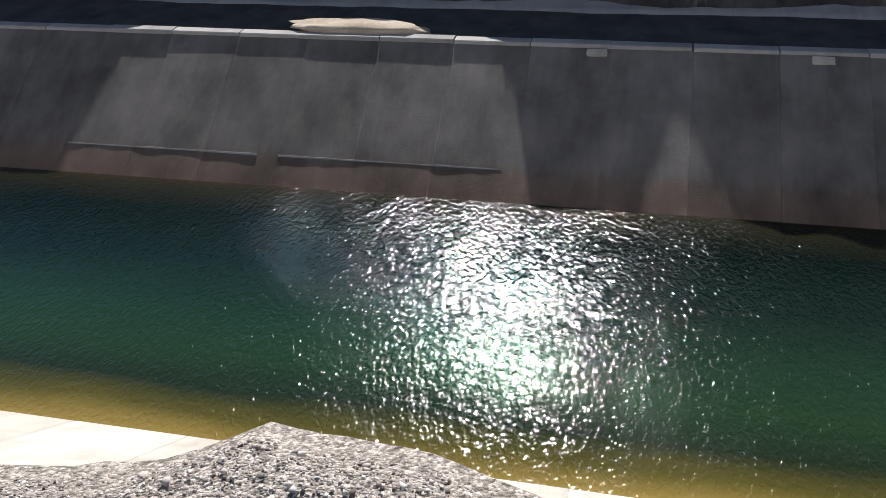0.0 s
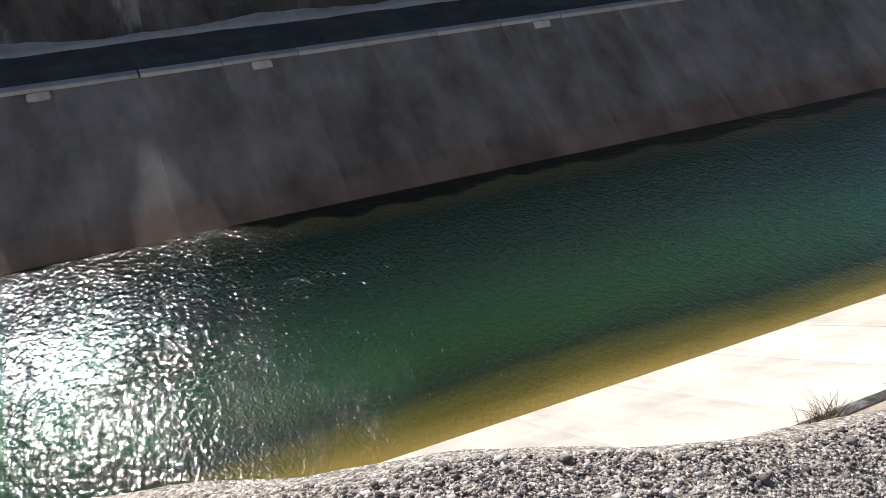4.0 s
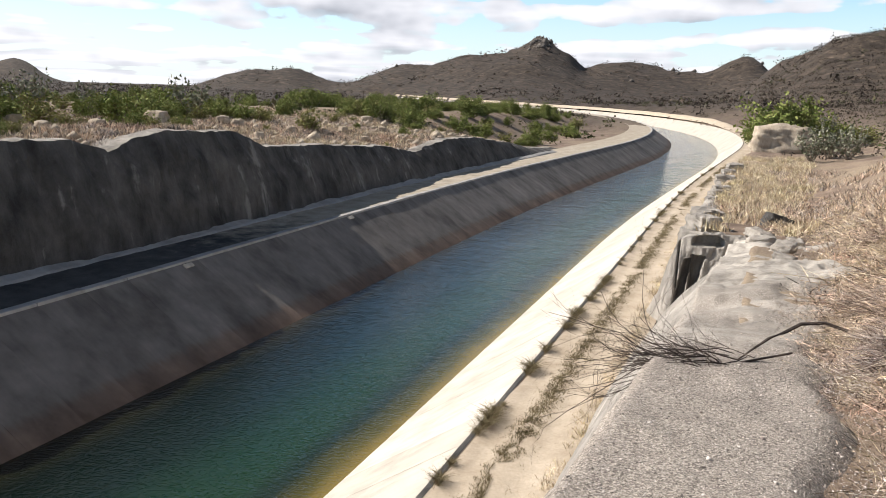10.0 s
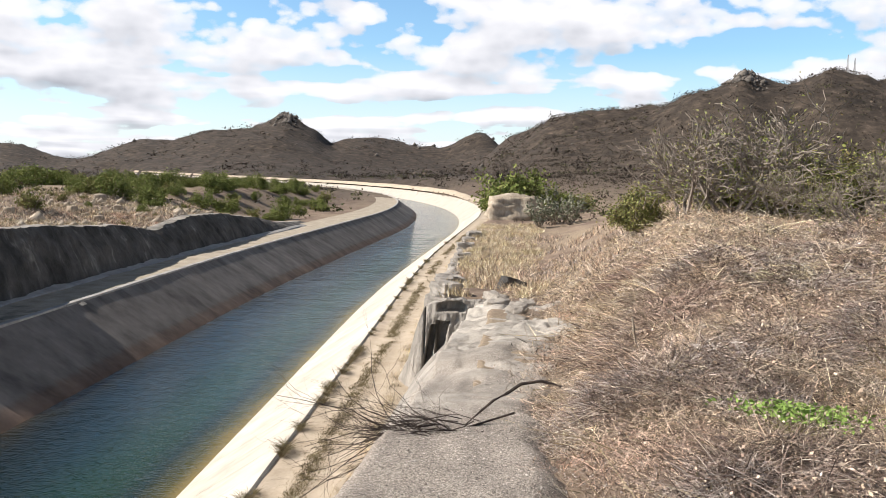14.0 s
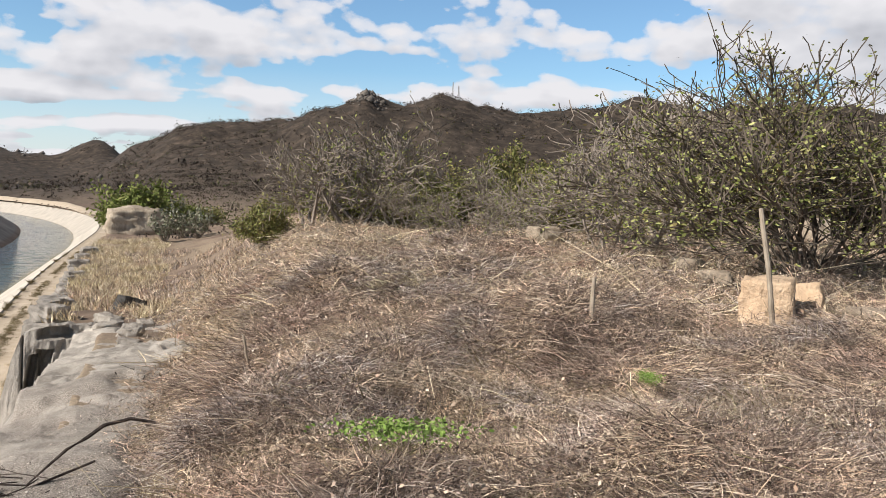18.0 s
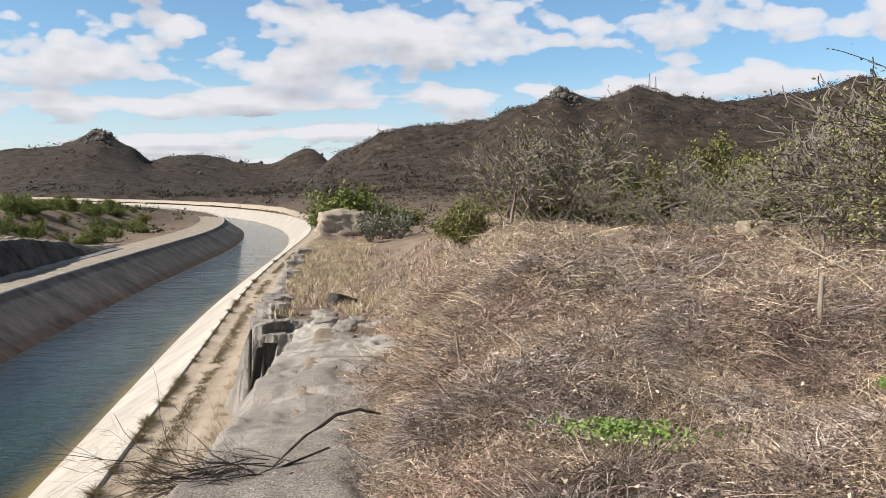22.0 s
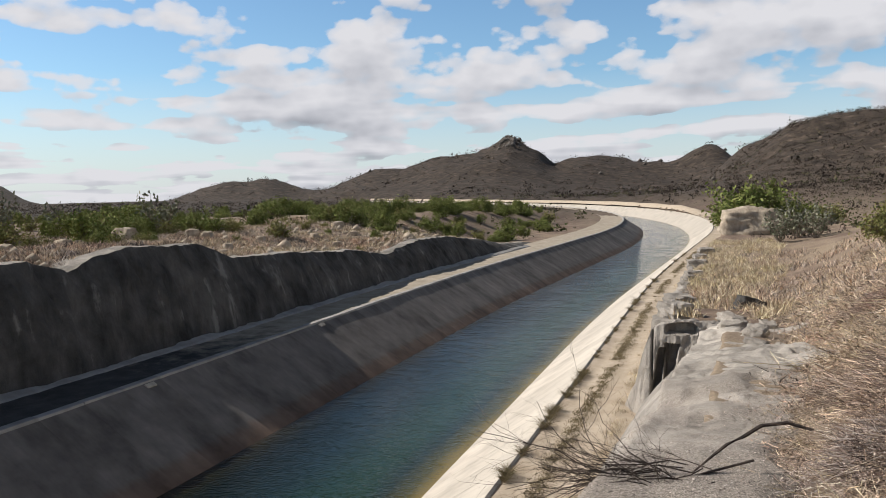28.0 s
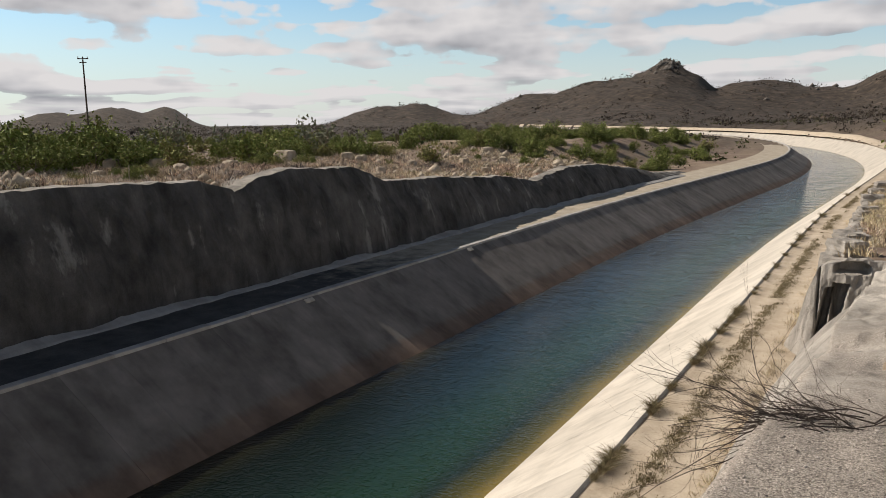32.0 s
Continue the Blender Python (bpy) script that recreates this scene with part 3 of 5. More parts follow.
def cliff(name, mat, ys, foot, head, foot_z, head_z, back, rows, rough, label, seed, bow=lambda y: 1.3, cap=None):
    """A rock face from its foot to its crest, that rolls back over the top."""
    verts = []
    ys = np.asarray(ys)
    fx, hx, fz, hz = foot(ys), head(ys), foot_z(ys), head_z(ys)
    for i, y in enumerate(ys):
        tall = max(0.0, hz[i] - fz[i])
        for k in range(rows + 5):
            if k <= rows:
                u = k / rows
                x = fx[i] + (hx[i] - fx[i]) * (u ** 1.6 if back < 0 else u ** bow(y))
                z = fz[i] - 0.3 + (tall + 0.3) * u
            else:
                v = (k - rows) / 4
                x, z = hx[i] + back * v, hz[i] + 0.12 * (1 - v) - 0.35 * v * v
            f = min(1.0, tall / 2.0) * (1.0 if k < rows else max(0.0, 1 - (k - rows) / 4))
            n1 = noise.fractal(Vector((x * 0.2 + seed, y * 0.42, z * 0.16)), 0.9, 2.0, 4)
            n2 = noise.ridged_multi_fractal(Vector((seed, y * 0.9, z * 0.35)), 0.8, 2.1, 4, 1.0, 2.0) - 1.0
            x += f * rough(y) * (n1 * 0.9 + n2 * 0.35) * (-1 if back > 0 else 1) * min(1.0, 0.25 + k / rows)
            z += f * 0.10 * noise.noise(Vector((x, y * 1.3, seed)))
            verts.append((x, y, z))
    ob = link_mesh(name, verts, [f[::-1] for f in grid_faces(len(ys), rows + 5)] if back < 0 else grid_faces(len(ys), rows + 5), mat)
    if cap:
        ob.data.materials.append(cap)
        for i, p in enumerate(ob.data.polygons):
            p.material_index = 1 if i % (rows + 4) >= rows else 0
    return tagged(ob, label, "rock face", kind="structure")


ys_left = np.concatenate([np.arange(-70, -22, 1.0), np.arange(-22, 142, 0.3)])
# face coloured dark for its shade, crest paler for the sun on it
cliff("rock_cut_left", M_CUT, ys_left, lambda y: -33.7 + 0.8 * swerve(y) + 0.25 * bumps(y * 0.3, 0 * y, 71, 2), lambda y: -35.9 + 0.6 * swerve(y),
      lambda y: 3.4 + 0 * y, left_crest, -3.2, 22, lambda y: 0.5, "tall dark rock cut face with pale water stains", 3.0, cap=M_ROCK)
ys_right = np.concatenate([np.arange(-40, -4, 0.8), np.arange(-4, 60, 0.22), np.arange(60, 176, 0.6)])
cliff("rock_cut_right", M_ROCK, ys_right, lambda y: -4.2 + swerve(y) + 0.15 * bumps(y * 0.3, 0 * y, 72, 2), edge_x, lambda y: 3.4 + 0 * y, lambda y: edge_z(y) - 0.05 - 0.24 * ease(9, 16, y) * ease(37.5, 35.5, y), 1.4, 22, lambda y: 0.05 + 0.30 * float(ease(5, 14, y)),
      "pale grey rock cut face beside the track", 9.0, bow=lambda y: 1.3 - 0.95 * float(ease(29, 33.5, y)))


def gutter_shape(d, s):
    return 0.12 * float(bumps(d * 0.9, s * 0.5, 81, 4))


tagged(ribbon("gutter", [(-15.0, TOP - 0.05), (-15.1, TOP + 0.09), (-15.3, TOP + 0.13), (-15.5, TOP + 0.17), (-15.8, TOP + 0.3)][::-1], stations(-70, 132, 0.5), M_KERB, jitter=gutter_shape),
       "pale mortar strip along the foot of the rock cut", "gutter", kind="structure")

for a, b in ((-21.0, -13.6), (-12.8, -5.0)):
    tagged(ribbon("patch_ledge", [(-HALF_WATER - 1.03, 0.675), (-HALF_WATER - 0.99, 0.690), (-HALF_WATER - 0.95, 0.615)], stations(a, b, 0.35), M_KERB, jitter=lambda d, s: 0.03 * float(bumps(s * 1.3, 0.0 * s, 58, 3))),
           "thin eroded mortar ledge on the sloping bank", "ledge", kind="structure")

# ---- plants, stones and other things ----


def leaf_colours(*cols, rough=0.7, patch=()):
    def build(t, pos):
        n = len(cols)
        c = ramp(t, island(t), tuple(((k + 0.5) / n, col) for k, col in enumerate(cols)))
        if patch:
            c = mixed(t, 1.0, c, ramp(t, fuzz(t, pos, 0.38, 3, 0.6), tuple((0.30 + 0.4 * k / (len(patch) - 1), q) for k, q in enumerate(patch))), "MULTIPLY")
            c = mixed(t, 1.0, c, ramp(t, fuzz(t, pos, 2.2, 3, 0.6), grey((0.34, 0.55), (0.5, 1.0), (0.66, 1.4))), "MULTIPLY")
        c = mixed(t, 0.6, c, ramp(t, fuzz(t, pos, 0.7, 3), grey((0.3, 0.55), (0.7, 1.3))), "MULTIPLY")
        return c, None, 0
    return build


M_GREEN = material("fresh_green_leaves", leaf_colours((0.11, 0.145, 0.032), (0.19, 0.235, 0.06), (0.28, 0.31, 0.105), (0.14, 0.145, 0.045)))
M_KNOLL = material("dark_knoll_rock", rock((0.075, 0.066, 0.058), (0.25, 0.225, 0.20), 0.9))
M_BUFF = material("buff_stone", rock((0.52, 0.36, 0.23), (0.86, 0.69, 0.51), 0.9))
M_DEAD = material("dark_dead_stalks", leaf_colours((0.06, 0.043, 0.036), (0.14, 0.10, 0.085), (0.24, 0.175, 0.148), (0.36, 0.28, 0.235)))
M_DRY = material("dry_olive_grass", leaf_colours((0.12, 0.10, 0.05), (0.20, 0.17, 0.09), (0.30, 0.25, 0.15), (0.16, 0.12, 0.07)))
M_OLIVE = material("olive_leaves", leaf_colours((0.14, 0.155, 0.045), (0.22, 0.235, 0.075), (0.33, 0.325, 0.12), (0.17, 0.135, 0.06)))
M_YELLOW = material("yellow_green_leaves", leaf_colours((0.16, 0.19, 0.05), (0.28, 0.31, 0.105), (0.42, 0.43, 0.18), (0.19, 0.155, 0.065)))
M_WAXY = material("pale_waxy_leaves", leaf_colours((0.12, 0.13, 0.08), (0.19, 0.20, 0.13), (0.33, 0.33, 0.25)))
M_WEED = material("bright_weed_leaves", leaf_colours((0.16, 0.26, 0.05), (0.25, 0.38, 0.09), (0.34, 0.46, 0.14)))
M_TWIG = material("grey_brown_twigs", leaf_colours((0.13, 0.095, 0.07), (0.22, 0.17, 0.13), (0.30, 0.24, 0.19), (0.17, 0.11, 0.08)))
M_BRUSH = material("dead_brush", leaf_colours((0.06, 0.046, 0.040), (0.40, 0.305, 0.255), (0.72, 0.585, 0.50), (0.13, 0.094, 0.080), (0.90, 0.78, 0.68), (0.50, 0.345, 0.28), (0.80, 0.67, 0.58), (0.09, 0.066, 0.057), patch=((1.0, 0.80, 0.72), (1.0, 0.95, 0.90), (1.1, 1.08, 0.92), (0.85, 0.92, 1.0), (0.90, 0.96, 0.72))))
M_STRAW = material("straw_grass", leaf_colours((0.44, 0.36, 0.25), (0.58, 0.50, 0.36), (0.70, 0.63, 0.48), (0.50, 0.39, 0.27), (0.20, 0.155, 0.10), (0.84, 0.77, 0.61), patch=((1.0, 0.86, 0.76), (1.0, 1.0, 1.0), (1.08, 1.04, 0.92), (0.86, 0.9, 0.74))))


def hill_scrub_build(t, pos):
    """Leafless thicket, darker and paler in stands."""
    c, _, _ = leaf_colours((0.040, 0.031, 0.026), (0.062, 0.047, 0.039), (0.090, 0.068, 0.056), (0.043, 0.045, 0.026), (0.140, 0.110, 0.088))(t, pos)
    return mixed(t, 1.0, c, ramp(t, fuzz(t, pos, 0.022, 5, 0.65), grey((0.34, 0.45), (0.5, 0.9), (0.66, 1.6))), "MULTIPLY"), None, 0


M_SCRUB = material("hill_scrub", hill_scrub_build)
M_SCRUBG = material("plain_scrub", leaf_colours((0.06, 0.075, 0.025), (0.09, 0.085, 0.04), (0.13, 0.11, 0.065), (0.05, 0.065, 0.022)))
M_PEBBLE = material("pebbles", leaf_colours((0.13, 0.112, 0.100), (0.38, 0.335, 0.300), (0.54, 0.485, 0.44), (0.72, 0.66, 0.61), (0.29, 0.24, 0.215)), 0.95)


def bark_build(dark, lightc):
    def build(t, pos):
        a = fuzz(t, stretched(t, pos, 12, 12, 3), 1.0, 5, 0.6)
        return ramp(t, a, ((0.3, dark), (0.7, lightc))), a, 0.01
    return build


M_BARK = material("grey_bark", bark_build((0.12, 0.09, 0.07), (0.32, 0.27, 0.22)))
M_LIMB = material("dark_thorn_bark", bark_build((0.045, 0.036, 0.029), (0.20, 0.165, 0.13)))
M_GREYLIMB = material("grey_thorn_bark", bark_build((0.12, 0.10, 0.085), (0.36, 0.31, 0.26)))
M_DARKBARK = material("dark_dead_wood", bark_build((0.035, 0.028, 0.025), (0.12, 0.095, 0.08)))
M_POST = material("weathered_post_wood", bark_build((0.20, 0.16, 0.12), (0.50, 0.43, 0.34)))


def mesh_np(name, verts, quads, mat, parent=None, smooth=False):
    me = bpy.data.meshes.new(name)
    verts, quads = np.asarray(verts, np.float32), np.asarray(quads, np.int32)
    k = quads.shape[1]
    me.vertices.add(len(verts))
    me.vertices.foreach_set("co", verts.ravel())
    me.loops.add(quads.size)
    me.loops.foreach_set("vertex_index", quads.ravel())
    me.polygons.add(len(quads))
    me.polygons.foreach_set("loop_start", np.arange(0, quads.size, k, dtype=np.int32))
    if smooth:
        me.polygons.foreach_set("use_smooth", np.ones(len(quads), bool))
    me.update(calc_edges=True)
    me.materials.append(mat)
    ob = new(name, me)
    if parent:
        ob.parent = parent
    return ob


def unit(v):
    return v / np.maximum(np.linalg.norm(v, axis=-1, keepdims=True), 1e-9)


def blades(rng, root, way, length, bend, width, segs=3):
    """Thin curved blades: root, way and bend are (n, 3); length and width (n,)."""
    n = len(root)
    side = unit(np.cross(way, rng.normal(size=(n, 3))))
    u = np.linspace(0, 1, segs + 1)
    mid = root[:, None] + (way * length[:, None])[:, None] * u[None, :, None] + (bend * length[:, None])[:, None] * (u ** 2)[None, :, None]
    w = (width[:, None] * (1 - 0.75 * u[None]))[:, :, None] * side[:, None] * 0.5
    verts = np.stack([mid - w, mid + w], 2).reshape(-1, 3)
    base = (np.arange(n) * (segs + 1) * 2)[:, None] + (np.arange(segs) * 2)[None]
    quads = np.stack([base, base + 1, base + 3, base + 2], -1).reshape(-1, 4)
    return verts, quads


def flakes(rng, where, size, flat=0.0):
    """Small loose leaves: one kite each, at random tilts."""
    n = len(where)
    a = unit(rng.normal(size=(n, 3)) * (1, 1, 1 - flat))
    b = unit(np.cross(a, rng.normal(size=(n, 3))))
    s = np.asarray(size).reshape(-1, 1) * np.ones((n, 1))
    verts = np.stack([where - a * s * 0.5, where + b * s * 0.27 + a * s * 0.05, where + a * s * 0.5, where - b * s * 0.27 + a * s * 0.05], 1).reshape(-1, 3)
    return verts, np.arange(n * 4).reshape(n, 4)


def tubes(paths, sides=4):
    """Tapered round sticks; paths: lists of (point, radius)."""
    verts, faces = [], []
    for path in paths:
        start = len(verts)
        k = 3 if path[0][1] < 0.012 else sides
        for i, (p, r) in enumerate(path):
            w = (path[min(i + 1, len(path) - 1)][0] - path[max(i - 1, 0)][0]).normalized()
            a = w.orthogonal().normalized()
            b = w.cross(a)
            for j in range(k):
                q = 2 * math.pi * j / k
                verts.append(p + (a * math.cos(q) + b * math.sin(q)) * r)
        for i in range(len(path) - 1):
            for j in range(k):
                faces.append((start + i * k + j, start + i * k + (j + 1) % k, start + (i + 1) * k + (j + 1) % k, start + (i + 1) * k + j))
    return verts, faces


def grow(rnd, p, way, length, radius, depth, out, tips, kids=(4, 6), spread=0.8, lift=0.15, wild=0.16, shrink=0.55, first=1):
    """A branch that bends at random and carries smaller ones."""
    path, n = [(p, radius)], 5
    for i in range(n):
        way = (way + Vector((rnd.gauss(0, wild), rnd.gauss(0, wild), rnd.gauss(0, wild) + lift * 0.3))).normalized()
        p = p + way * (length / n)
        path.append((p, radius * (1 - 0.6 * (i + 1) / n)))
    out.append(path)
    if depth == 0:
        tips.extend(q for q, _ in path[1:])
        return
    if depth == 1:
        tips.extend(q for q, _ in path[3:])
    for k in range(rnd.randint(*kids)):
        i = rnd.randint(first, n)
        q, r = path[i]
        d = (path[i][0] - path[i - 1][0]).normalized()
        turn = (d + Vector((rnd.gauss(0, spread), rnd.gauss(0, spread), rnd.gauss(0, spread * 0.7) + lift))).normalized()
        grow(rnd, q, turn, length * rnd.uniform(shrink * 0.75, shrink * 1.2), r * 0.66, depth - 1, out, tips, kids, spread, lift, wild, shrink, max(1, first - 1))


def shrub(name, seed, stems, length, radius, depth, leaf, leaves, leaf_size, bark, label, category, group="", spread=0.8, tilt=0.7, kids=(4, 6), lift=0.15, wild=0.16, shrink=0.55, puff=0.12, least=0.0, first=1):
    """A bush: one mesh of stems, one crown of loose leaves."""
    rnd, rng = random.Random(seed), np.random.default_rng(seed)
    root = tagged(new(name), label, category, group)
    out, tips = [], []
    for k in range(stems):
        a = 2 * math.pi * (k + rnd.random()) / stems
        t = tilt * rnd.uniform(0.35, 1.0)
        way = Vector((math.cos(a) * math.sin(t), math.sin(a) * math.sin(t), math.cos(t)))
        grow(rnd, Vector((math.cos(a) * radius * 2, math.sin(a) * radius * 2, -0.12)), way, length * rnd.uniform(0.75, 1.1), radius * rnd.uniform(0.6, 1.0), depth, out, tips, kids, spread, lift, wild, shrink, first)
    v, f = tubes([[(p, max(r, least)) for p, r in path] for path in out])
    link_mesh("framework", v, f, bark, root)
    if leaves:
        pts = np.array([tuple(p) for p in tips])
        pick = pts[rng.integers(0, len(pts), leaves)] + rng.normal(size=(leaves, 3)) * puff
        pick = pick[pick[:, 2] > 0.05]
        v, q = flakes(rng, pick, leaf_size * rng.uniform(0.6, 1.3, len(pick)))
        mesh_np("crown", v, q, leaf, root)
    return root


def at(x, y, turn=0.0, size=1.0, dz=0.0):
    """The pose of a thing that stands on the land."""
    return pose(x, y, float(land(x, y)) + dz, 0, 0, turn) @ Matrix.Scale(size, 4)


def set_down(ob, x, y, turn=0.0, size=1.0, dz=0.0):
    ob.matrix_basis = at(x, y, turn, size, dz)
    return ob


def stone_mesh(name, seed, size, rough=0.18, boxy=0.6, cuts=3):
    """An angular stone: a cut cube pushed about by noise."""
    bm = bmesh.new()
    bmesh.ops.create_cube(bm, size=2.0)
    bmesh.ops.subdivide_edges(bm, edges=bm.edges[:], cuts=cuts, use_grid_fill=True)
    for v in bm.verts:
        c = v.co.copy()
        ball = c.normalized() * 1.15
        c = c * boxy + ball * (1 - boxy)
        n = noise.fractal(c * 1.1 + Vector((seed * 7.3, seed * 1.7, 0)), 0.8, 2.0, 3)
        n += 0.35 * noise.fractal(c * 3.7 + Vector((seed * 3.1, 0, seed)), 0.8, 2.0, 3)
        c *= 1 + rough * n
        v.co = Vector((c.x * size[0] / 2, c.y * size[1] / 2, (c.z + 0.75) * size[2] / 2))
    me = bpy.data.meshes.new(name)
    bm.to_mesh(me)
    bm.free()
    if cuts > 4:
        me.polygons.foreach_set("use_smooth", [True] * len(me.polygons))
    return me


def stone(name, seed, x, y, size, turn, mat, label, group="", rough=0.18, boxy=0.6, dz=0.0, tilt=(0, 0), cuts=7):
    me = stone_mesh(name, seed, size, rough, boxy, cuts)
    me.materials.append(mat)
    ob = tagged(new(name, me), label, "rock", group)
    ob.matrix_basis = pose(x, y, float(land(x, y)) + dz, tilt[0], tilt[1], turn)
    return ob


# -- loose gravel where the camera stands --
def gravel_rim(y):
    return 0.15 + 0.095 * np.maximum(y, 0) + (0.25 + 0.6 * ease(5, 14, y)) * bumps(y * 0.5, 0 * y, 91, 3) + 1.45 * ease(2.5, -3, y)


def gravel_top(x, y):
    """Height of the gravel over the land."""
    lump = 0.07 * bumps(x * 0.9 + 3, y * 0.9, 95, 3) + 0.03 * bumps(x * 4, y * 4, 96, 3)
    ledge = (0.26 * bumps(x * 0.5, y * 0.35, 97, 4) + 0.14 * np.abs(bumps(x * 1.3, y * 0.8, 98, 3)) + 0.05 * bumps(x * 4.5, y * 3.5, 99, 3)) * ease(9, 18, y)
    step = bumps(x * 0.45 + 7, y * 0.22, 93, 4) * 3.0
    step = np.floor(step) + ease(0.72, 0.98, step - np.floor(step))
    ledge = 0.6 * ledge + 0.12 * step * ease(9, 16, y) - 0.9 * ease(33.0, 37.0, y + 1.6 * bumps(x * 0.7, y * 0.3, 94, 2)) * ease(-2.2, -0.6, x)
    return land(np.maximum(x, edge_x(y) + 0.75), y) + 0.09 + lump + ledge


def bank_top(ys, mat, name, label):
    k = 44
    verts = []
    for y in ys:
        e, o = float(edge_x(y)), float(gravel_rim(y))
        u = np.linspace(0, 1, k)
        x = e - 0.12 + (o - e + 0.12) * u
        z = gravel_top(x, np.full(k, y)) - 0.10 * ease(0.06, 0.0, u) * (1 - ease(9, 16, y)) - 0.24 * ease(0.72, 1.0, u) - 0.24 * float(ease(9, 16, y)) * ease(0.42, 0.0, u)
        over = [(e - 0.9, -2.6), (e - 0.5, -1.2), (e - 0.26, -0.5)]
        if y < 12:
            verts += [(ox, y, z[0] + oz) for ox, oz in over]
        else:
            verts += [(e - 0.12 + 0.001 * i, y, z[0] - 0.3 + 0.09 * i) for i in range(3)]
        verts += list(zip(x, np.full(k, y), z))
    ob = link_mesh(name, verts, [f[::-1] for f in grid_faces(len(ys), k + 3)], mat, smooth=True)
    tagged(ob, label, "bank", kind="structure")


def build_gravel():
    bank_top(np.arange(-9, 12.6, 0.07), M_BANK, "gravel_bank", "bank of loose grey crushed gravel above the canal")
    bank_top(np.arange(12.4, 37.0, 0.14), M_BANK, "rock_shelf", "bare pale rock shelf with gravel in its hollows")
    rng = np.random.default_rng(4)
    n = 210000
    r = 0.9 + 9.5 * rng.random(n) ** 1.8
    a = np.radians(rng.uniform(-165, 35, n))
    x, y = -0.7 + r * np.sin(a), -0.6 + r * np.cos(a)
    keep = (x > edge_x(y) - 0.06) & (x < gravel_rim(y) + 0.3 * rng.normal(size=n)) & (y > -8)
    x, y = x[keep], y[keep]
    n = len(x)
    z = gravel_top(x, y) - 0.10 * ease(0.06, 0.0, (x - edge_x(y) + 0.12) / (gravel_rim(y) - edge_x(y) + 0.12))
    size = np.where(rng.random(n) < 0.02, rng.uniform(0.008, 0.014, n), np.minimum(rng.lognormal(-5.5, 0.4, n), 0.009)) * (0.9 + 0.03 * np.hypot(x + 0.7, y + 0.6))
    octa = np.array([(1, 0, 0), (0, 1, 0), (-1, 0, 0), (0, -1, 0), (0, 0, 1), (0, 0, -1)], float)
    tri = np.array([(0, 1, 4), (1, 2, 4), (2, 3, 4), (3, 0, 4), (1, 0, 5), (2, 1, 5), (3, 2, 5), (0, 3, 5)])
    v = octa[None] * rng.uniform(0.5, 1.4, (n, 6, 3)) * size[:, None, None] + rng.normal(size=(n, 6, 3)) * size[:, None, None] * 0.25
    c, s = np.cos(rng.uniform(0, 6.3, n)), np.sin(rng.uniform(0, 6.3, n))
    v = np.stack([v[..., 0] * c[:, None] - v[..., 1] * s[:, None], v[..., 0] * s[:, None] + v[..., 1] * c[:, None], v[..., 2] * 0.75], -1)
    v = v + np.stack([x, y, z + size * 0.25], -1)[:, None]
    f = tri[None] + (np.arange(n) * 6)[:, None, None]
    ob = mesh_np("gravel", v.reshape(-1, 3), f.reshape(-1, 3), M_PEBBLE)
    tagged(ob, "loose angular grey and pinkish pebbles on the bank", "gravel", kind="stuff")


build_gravel()


# -- dead brush and grass --
MOUNDS = [(1.75, 8.3, 0.85, 0.42), (5.6, 9.6, 0.7, 0.5), (6.2, 10.6, 0.8, 0.45), (9.5, 8.2, 1.2, 0.5), (4.2, 5.2, 0.9, 0.25), (7.6, 6.2, 1.1, 0.4), (2.6, 13.5, 1.3, 0.4), (4.4, 16.5, 1.5, 0.45), (8.0, 18.5, 1.8, 0.45), (11.9, 26.0, 1.4, 0.5), (13.0, 9.0, 1.4, 0.45)]


mound_rnd = random.Random(19)
while len(MOUNDS) < 46:
    a, r = radians(mound_rnd.uniform(3, 64)), 4.2 + 34 * mound_rnd.random() ** 1.3
    x, y, w = r * math.sin(a), r * math.cos(a), mound_rnd.uniform(0.35, 0.75) * (1 + r / 30)
    if x > 0.9 + 0.09 * y and math.hypot(x - 10, y - 10.6) > 1.6 + w:
        MOUNDS.append((x, y, w, mound_rnd.uniform(0.10, 0.24)))


def hummock(x, y):
    h = 0.42 * np.clip(bumps(x * 0.75 + 9, y * 0.75, 101, 3) + 0.05, 0, 1) + 0.16 * np.clip(bumps(x * 2.3, y * 2.3, 103, 2), 0, 1) + 0.04
    for mx, my, wide, tall in MOUNDS:
        h = h + 0.8 * tall * np.exp(-((x - mx) ** 2 + (y - my) ** 2) / wide ** 2)
    return h


